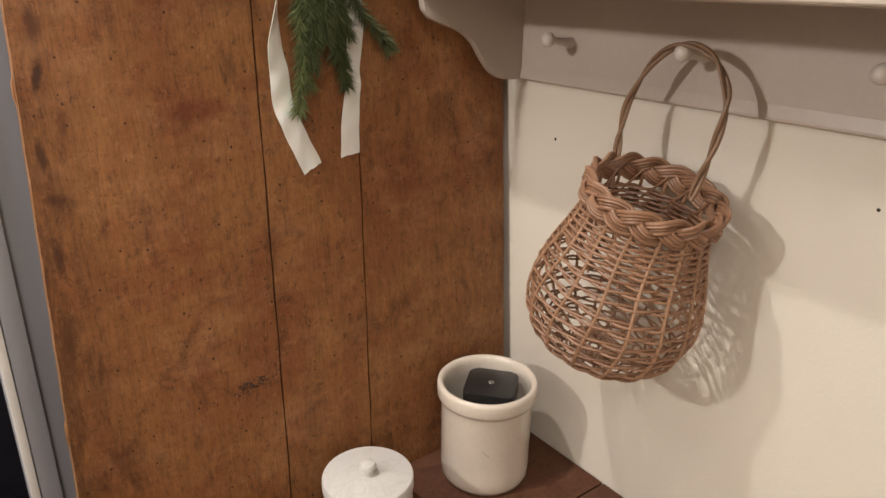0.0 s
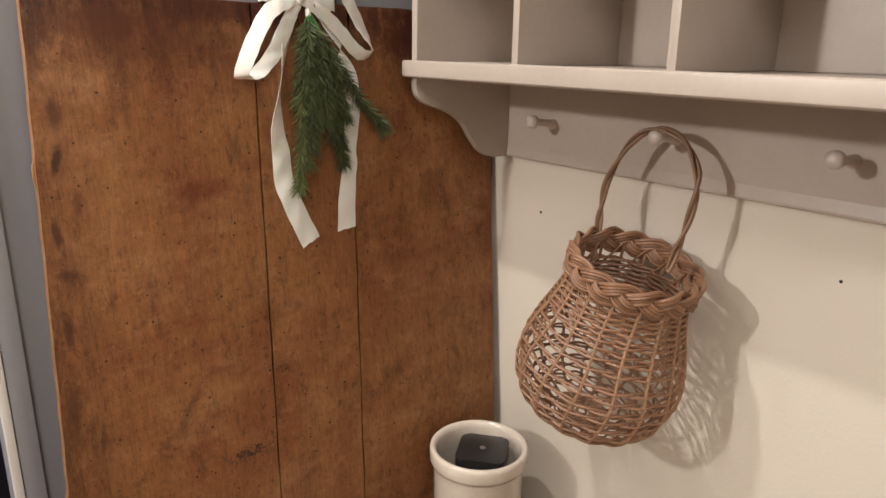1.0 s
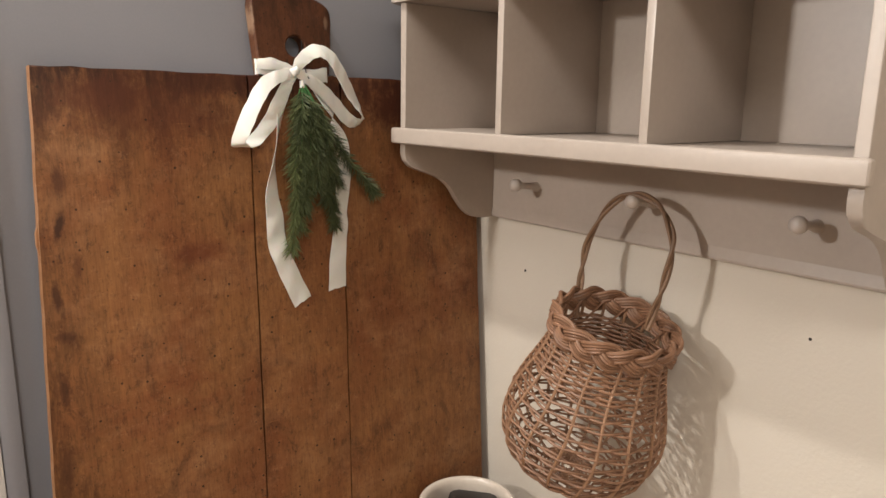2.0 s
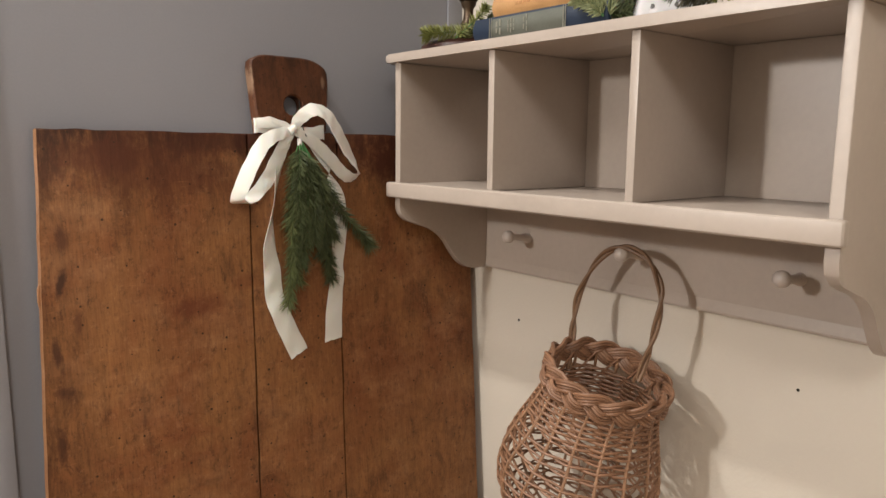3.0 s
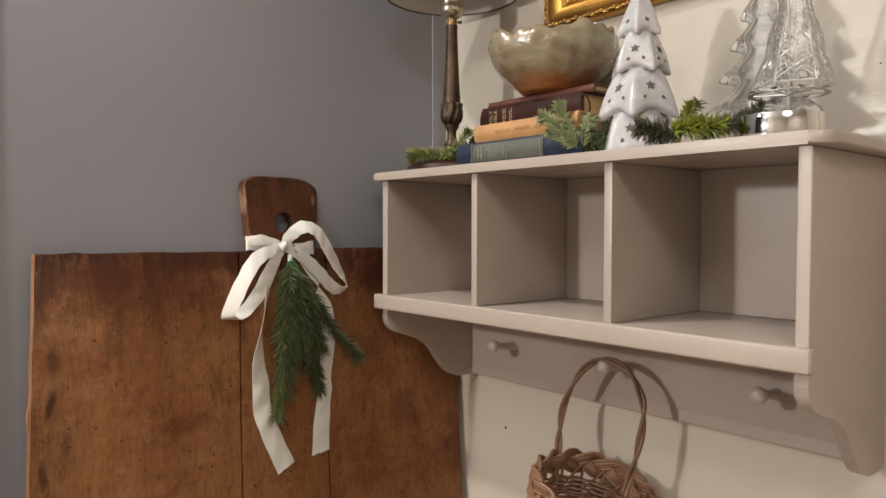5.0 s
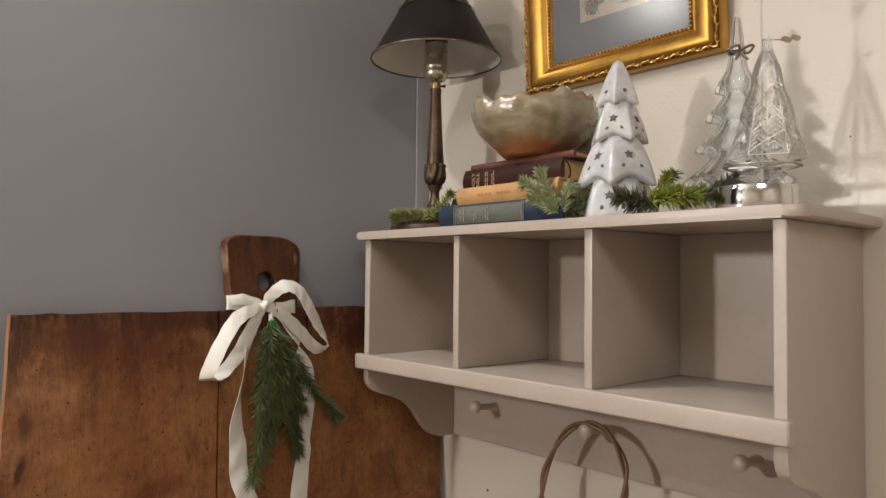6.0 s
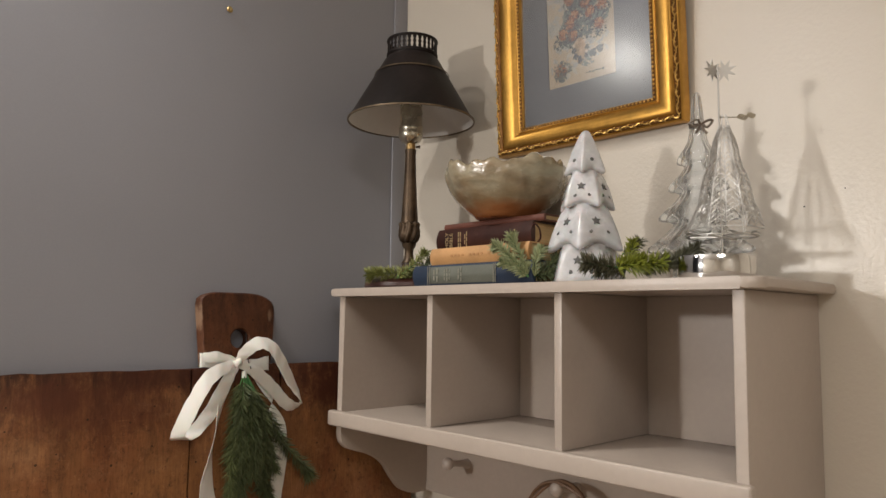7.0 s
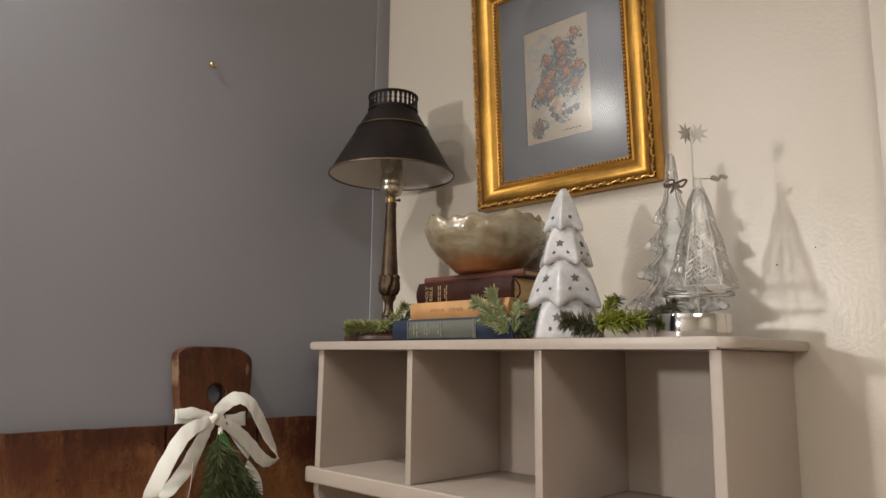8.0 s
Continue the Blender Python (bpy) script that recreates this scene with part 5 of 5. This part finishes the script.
    for x, z, s in ((0.03, 0.2035, 0.007), (0.041, 0.206, 0.0065)):
        ring = [bm.verts.new((x + s * math.cos(a), 0.0004, z + 0.55 * s * math.sin(a) + 0.1 * s * math.cos(3 * a))) for a in np.linspace(0, 2 * math.pi, 13)[:-1]]
        bm.faces.new(ring)
    bm.transform(Matrix.Rotation(radians(-40), 4, "Z"))
    part("leaf_arm", bm, NICKEL, t, "small leaf-shaped arm", world=False, smooth=False)


carousel()


# ---- greenery on the shelf ----
def shelf_sprig(name, at, label, runs, seed):
    t = thing(name, Matrix.Translation(at), label, "greenery", "sprigs along the shelf")
    inv = Matrix.Translation(-Vector(at))
    rng = random.Random(seed)
    for path, n, length, width, spread, material in runs:
        branch("branch", path, t, n, length, width, spread, material, rng, 0.0, 0.0012, 0.05, inv=inv)


SPRUCE = island_mat("spruce_green", (0.08, 0.1, 0.025), (0.30, 0.31, 0.1), 0.45)
CEDAR = island_mat("blue_green_cedar", (0.11, 0.15, 0.065), (0.42, 0.45, 0.25), 0.5)
LIME = island_mat("yellow_green_tips", (0.08, 0.11, 0.012), (0.3, 0.32, 0.04), 0.4)
DUSK = island_mat("dark_pine_needles", (0.045, 0.045, 0.028), (0.17, 0.165, 0.1), 0.5)
S = SHELF_Z
shelf_sprig("spruce_sprig", (-0.19, -0.215, S), "small green spruce sprig at the foot of the lamp", [
    ([(-0.172, -0.240, S + 0.026), (-0.197, -0.216, S + 0.026), (-0.220, -0.193, S + 0.025), (-0.231, -0.180, S + 0.023)], 420, 0.0175, 0.0010, 0.72, SPRUCE),
    ([(-0.2, -0.22, S + 0.016), (-0.185, -0.244, S + 0.038), (-0.172, -0.256, S + 0.056), (-0.169, -0.260, S + 0.064)], 240, 0.014, 0.0008, 0.7, SPRUCE),
    ([(-0.19, -0.22, S + 0.014), (-0.17, -0.245, S + 0.035), (-0.154, -0.262, S + 0.048)], 190, 0.014, 0.0008, 0.7, NEEDLE),
], 21)
shelf_sprig("cedar_sprig", (-0.228, -0.515, S), "light blue-green cedar sprig in front of the books", [
    ([(-0.222, -0.535, S + 0.008), (-0.232, -0.518, S + 0.030), (-0.24, -0.5, S + 0.048), (-0.242, -0.492, S + 0.052)], 260, 0.014, 0.0012, 0.65, CEDAR),
    ([(-0.222, -0.535, S + 0.008), (-0.226, -0.525, S + 0.036), (-0.23, -0.512, S + 0.060), (-0.23, -0.51, S + 0.066)], 220, 0.013, 0.0012, 0.62, CEDAR),
    ([(-0.215, -0.54, S + 0.008), (-0.214, -0.54, S + 0.03), (-0.205, -0.545, S + 0.048)], 200, 0.014, 0.0011, 0.65, CEDAR),
    ([(-0.222, -0.535, S + 0.010), (-0.236, -0.512, S + 0.024), (-0.243, -0.502, S + 0.030)], 150, 0.012, 0.0011, 0.65, CEDAR),
    ([(-0.21, -0.53, S + 0.010), (-0.195, -0.548, S + 0.024), (-0.182, -0.556, S + 0.036)], 240, 0.015, 0.0009, 0.7, NEEDLE),
    ([(-0.212, -0.528, S + 0.010), (-0.202, -0.548, S + 0.012), (-0.196, -0.556, S + 0.014)], 150, 0.014, 0.0009, 0.7, NEEDLE),
], 22)
shelf_sprig("pine_cluster", (-0.205, -0.675, S), "cluster of dark pine and yellow-green tips beside the white tree", [
    ([(-0.205, -0.675, S + 0.016), (-0.225, -0.655, S + 0.020), (-0.24, -0.641, S + 0.022)], 300, 0.0185, 0.0009, 0.75, DUSK),
    ([(-0.2, -0.68, S + 0.014), (-0.215, -0.66, S + 0.012), (-0.226, -0.65, S + 0.012)], 180, 0.016, 0.0008, 0.75, DUSK),
    ([(-0.205, -0.675, S + 0.016), (-0.195, -0.681, S + 0.036), (-0.192, -0.683, S + 0.050)], 170, 0.013, 0.0010, 0.7, LIME),
    ([(-0.2, -0.672, S + 0.034), (-0.19, -0.685, S + 0.044), (-0.186, -0.69, S + 0.052)], 100, 0.013, 0.0009, 0.7, DUSK),
    ([(-0.215, -0.672, S + 0.016), (-0.20, -0.688, S + 0.022), (-0.192, -0.697, S + 0.024)], 260, 0.0165, 0.0012, 0.82, LIME),
    ([(-0.205, -0.685, S + 0.016), (-0.188, -0.703, S + 0.022), (-0.174, -0.716, S + 0.024)], 260, 0.0165, 0.0012, 0.8, LIME),
    ([(-0.195, -0.69, S + 0.014), (-0.175, -0.712, S + 0.022), (-0.155, -0.728, S + 0.026)], 260, 0.017, 0.0008, 0.75, DUSK),
    ([(-0.17, -0.71, S + 0.016), (-0.15, -0.73, S + 0.032), (-0.136, -0.744, S + 0.044)], 230, 0.016, 0.0008, 0.72, DUSK),
], 23)


# ---- framed print ----
def framed_print():
    y0, z0, w, h = -0.2985, 2.101, 0.371, 0.440
    t = thing("framed_print", pose(-0.003, y0 - w / 2, z0, 0, -2.9), "gilt-framed flower print with a blue-grey mat, hanging on the wall", "picture")
    gold = mat("warm_gilt", (0.53, 0.285, 0.06), 0.38, metal=0.85, vary=0.14, scale=18, fine=120, bump=0.08, depth=0.0006)
    gold_hi = mat("bright_trim_gilt", (0.62, 0.38, 0.11), 0.32, metal=0.9, vary=0.2, scale=60)

    def loop(off, x):
        oy = 1.17 * off
        return [(x, w / 2 - oy, off), (x, -w / 2 + oy, off), (x, -w / 2 + oy, h - off), (x, w / 2 - oy, h - off)]
    prof = [(0, 0), (0, -0.017), (0.0025, -0.0225), (0.006, -0.0245), (0.0095, -0.0225), (0.0115, -0.020), (0.013, -0.0225), (0.018, -0.0245), (0.024, -0.0235), (0.031, -0.0195), (0.036, -0.0145), (0.0385, -0.0125), (0.040, -0.0135), (0.0415, -0.0125), (0.0465, -0.0120), (0.0475, -0.0105), (0.0475, -0.004)]
    bm = bmesh.new()
    loops = [[bm.verts.new(p) for p in loop(o, x)] for o, x in prof]
    for a, b in zip(loops, loops[1:]):
        for k in range(4):
            bm.faces.new((a[k], a[(k + 1) % 4], b[(k + 1) % 4], b[k]))
    moulding = part("moulding", bm, gold, t, world=False, angle=40)
    # the two carved bands get darker gilt that stands for shade in their recesses
    moulding.data.materials.append(mat("recess_shade_gilt", (0.17, 0.075, 0.016), 0.5, metal=0.7, vary=0.25, scale=40))
    for f in moulding.data.polygons:
        if f.index // 4 in (2, 3, 4, 13):
            f.material_index = 1

    def along(off, x, step, make):
        own = bmesh.new()
        c = loop(off, x)
        for i in range(4):
            a, b = Vector(c[i]), Vector(c[(i + 1) % 4])
            n = max(2, int((b - a).length / step))
            for k in range(n):
                d = (b - a).normalized()
                make(own, a.lerp(b, (k + 0.5) / n), d, k)
        return own

    def bead(own, p, d, k):
        r = bmesh.ops.create_icosphere(own, subdivisions=1, radius=0.0021)
        for v in r["verts"]:
            v.co = p + Vector((v.co.x * 0.9, v.co.y, v.co.z))
    tagged(part("bead_trim", along(0.0440, -0.0128, 0.0068, bead), gold_hi, t, "row of small bright gilt beads", world=False), kind="stuff")

    def curl(own, p, d, k):
        up = Vector((-1, 0, 0))
        side = d.cross(up)
        s = 1 if k % 2 else -1
        pts = [p + d * u * 0.0095 + side * (s * 0.0019 * math.sin(u * 3.0)) + up * (0.0010 * math.cos(u * 1.5)) for u in np.linspace(-1, 1, 7)]
        tube(pts, 0.0013, 5, own, taper=lambda u: 0.35 + 0.65 * math.sin(math.pi * u))
        for q in (-0.45, 0.35):
            base = p + d * q * 0.0095 + side * (s * 0.0017 * math.sin(q * 3.0))
            tube([base + d * v * 0.0042 - side * (s * 0.0030 * v) + up * 0.0004 for v in (0, 0.35, 0.7, 1)], 0.0010, 5, own, taper=lambda u: 0.4 + 0.6 * math.sin(math.pi * u))
    tagged(part("leaf_scroll", along(0.0060, -0.0246, 0.0125, curl), gold_hi, t, "bright running leaf scroll", world=False), kind="stuff")
    mat_board = mat("blue_grey_mat_board", (0.125, 0.126, 0.134), 0.75, vary=0.03, scale=8, fine=400, bump=0.05)
    pw, ph, px, pz = 0.138, 0.212, 0.0045, 0.105
    bm = bmesh.new()
    o = [bm.verts.new(p) for p in loop(0.0470, -0.0062)]
    i_ = [bm.verts.new(q) for q in ((-0.0062, px + pw / 2, pz), (-0.0062, px - pw / 2, pz), (-0.0062, px - pw / 2, pz + ph), (-0.0062, px + pw / 2, pz + ph))]
    e = 0.0012
    j_ = [bm.verts.new(q) for q in ((-0.0048, px + pw / 2 - e, pz + e), (-0.0048, px - pw / 2 + e, pz + e), (-0.0048, px - pw / 2 + e, pz + ph - e), (-0.0048, px + pw / 2 - e, pz + ph - e))]
    for k in range(4):
        n = (k + 1) % 4
        bm.faces.new((o[k], o[n], i_[n], i_[k]))
        bm.faces.new((i_[k], i_[n], j_[n], j_[k]))
    part("mat", bm, mat_board, t, "blue-grey window mat", world=False, smooth=False)
    paper = mat("cream_print_paper", (0.40, 0.325, 0.235), 0.75, vary=0.08, scale=12, fine=200)
    pr = part("print", box(-0.0046, -0.0036, px - pw / 2 - 0.004, px + pw / 2 + 0.004, pz - 0.004, pz + ph + 0.004), paper, t, "cream watercolour print of flowers in a vase", world=False, smooth=False)
    rng = random.Random(14)
    lay = [-0.00465]

    def daubs(name, colour, spots, label):
        bm = bmesh.new()
        for u, v, r, n, size in spots:
            for _ in range(n):
                q, a = r * rng.random() ** 0.6, rng.uniform(0, 6.28)
                y, z = px + pw / 2 - pw * u - q * math.cos(a), pz + ph * v + q * math.sin(a)
                if not (abs(y - px) < pw / 2 - 0.006 and 0.004 < z - pz < ph - 0.006):
                    continue
                s, tw, asp = size * rng.uniform(0.5, 1.3), rng.uniform(0, 6.28), rng.uniform(0.35, 0.8)
                lay[0] -= 0.0000004
                ring = []
                for k in range(9):
                    b = 2 * math.pi * k / 9
                    g = rng.uniform(0.7, 1.2)
                    ry, rz = s * g * math.cos(b), s * asp * g * math.sin(b)
                    ring.append(bm.verts.new((lay[0], y + ry * math.cos(tw) - rz * math.sin(tw), z + ry * math.sin(tw) + rz * math.cos(tw))))
                bm.faces.new(ring)
        lay[0] -= 0.00001
        part(name, bm, colour, pr, label, world=False, smooth=False)
    wash = island_mat("pale_blue_wash", (0.22, 0.24, 0.235), (0.37, 0.335, 0.265), 0.8)
    leafc = island_mat("slate_leaf_paint", (0.018, 0.025, 0.03), (0.10, 0.105, 0.10), 0.8)
    rose = island_mat("rust_rose_paint", (0.07, 0.022, 0.012), (0.32, 0.14, 0.075), 0.8)
    vasec = island_mat("pale_vase_paint", (0.22, 0.15, 0.11), (0.52, 0.43, 0.33), 0.8)
    flowers = [(0.80, 0.86), (0.60, 0.74), (0.55, 0.82), (0.36, 0.70), (0.42, 0.56), (0.36, 0.50), (0.66, 0.55), (0.83, 0.58), (0.25, 0.43), (0.40, 0.40), (0.78, 0.43), (0.6, 0.64)]
    daubs("wash", wash, [(0.3, 0.75, 0.035, 60, 0.008), (0.15, 0.5, 0.02, 25, 0.007), (0.7, 0.3, 0.03, 30, 0.006), (0.25, 0.2, 0.03, 20, 0.007), (0.9, 0.7, 0.012, 15, 0.006)], "pale grey-blue wash")
    shade = island_mat("grey_blue_shade_paint", (0.06, 0.075, 0.085), (0.20, 0.20, 0.175), 0.8)
    petal = island_mat("pale_petal_paint", (0.28, 0.12, 0.065), (0.45, 0.26, 0.16), 0.8)
    daubs("shading", shade, [(0.5, 0.52, 0.036, 240, 0.0045), (0.62, 0.70, 0.026, 150, 0.0042), (0.34, 0.44, 0.022, 110, 0.004), (0.8, 0.5, 0.016, 70, 0.004), (0.6, 0.17, 0.016, 40, 0.0035), (0.22, 0.13, 0.018, 60, 0.0035)], "grey-blue shading behind the bouquet")
    daubs("leaves", leafc, [(u, v - 0.025, 0.017, 80, 0.0021) for u, v in flowers] + [(0.45, 0.37, 0.022, 90, 0.0024), (0.7, 0.40, 0.018, 60, 0.0024), (0.18, 0.36, 0.012, 36, 0.0021), (0.2, 0.13, 0.018, 60, 0.002)], "slate-coloured leaves")
    daubs("flowers", rose, [(u, v, 0.0098, 80, 0.0020) for u, v in flowers] + [(0.2, 0.14, 0.012, 30, 0.002)], "rust-red roses")
    daubs("petals", petal, [(u + 0.015, v + 0.01, 0.0072, 30, 0.0016) for u, v in flowers], "paler petals of the roses")
    daubs("vase", vasec, [(0.5, 0.30, 0.011, 60, 0.006), (0.5, 0.25, 0.012, 60, 0.006), (0.5, 0.21, 0.009, 50, 0.005)], "pale round vase")
    bm = bmesh.new()
    lay[0] -= 0.00002
    bm.faces.new([bm.verts.new((lay[0], px + 0.0105 * (1 + 0.1 * math.sin(a)) * math.cos(a), pz + ph * 0.255 + 0.0235 * math.sin(a))) for a in np.linspace(0, 2 * math.pi, 25)[:-1]])
    part("vase_body", bm, mat("ochre_vase_paint", (0.33, 0.235, 0.16), 0.8, vary=0.2, scale=90), pr, "pale oval vase", world=False, smooth=False)
    lay[0] -= 0.00002
    daubs("strokes", leafc, [(0.405, 0.27, 0.005, 16, 0.003), (0.42, 0.215, 0.005, 16, 0.003), (0.60, 0.27, 0.004, 14, 0.0025), (0.58, 0.21, 0.004, 14, 0.0025), (0.5, 0.185, 0.006, 16, 0.003), (0.68, 0.215, 0.003, 8, 0.006), (0.78, 0.23, 0.003, 8, 0.006)], "dark brush strokes")
    for k in range(6):
        part("signature_bar", box(lay[0] - 0.0003, lay[0], px - 0.012 - 0.0065 * k - 0.0025, px - 0.012 - 0.0065 * k + 0.002, pz + 0.0125 - 0.0006 * (k % 3), pz + 0.0140 + 0.0008 * (k % 2)), leafc, pr, world=False, smooth=False)
    glass = clear_glass("picture_glass")
    nt = glass.node_tree
    through_, gloss, edge, mixed = (nt.nodes.new(k) for k in ("ShaderNodeBsdfTransparent", "ShaderNodeBsdfGlossy", "ShaderNodeFresnel", "ShaderNodeMixShader"))
    gloss.inputs["Roughness"].default_value, edge.inputs["IOR"].default_value = 0.2, 1.45
    nt.links.new(edge.outputs[0], mixed.inputs[0])
    nt.links.new(through_.outputs[0], mixed.inputs[1])
    nt.links.new(gloss.outputs[0], mixed.inputs[2])
    nt.links.new(mixed.outputs[0], nt.nodes["Material Output"].inputs["Surface"])
    pane = part("glass", box(-0.0082, -0.0066, -w / 2 + 0.0550, w / 2 - 0.0550, 0.0475, h - 0.0475), glass, t, "clear picture glass", world=False, smooth=False)
    pane.visible_shadow = False


framed_print()
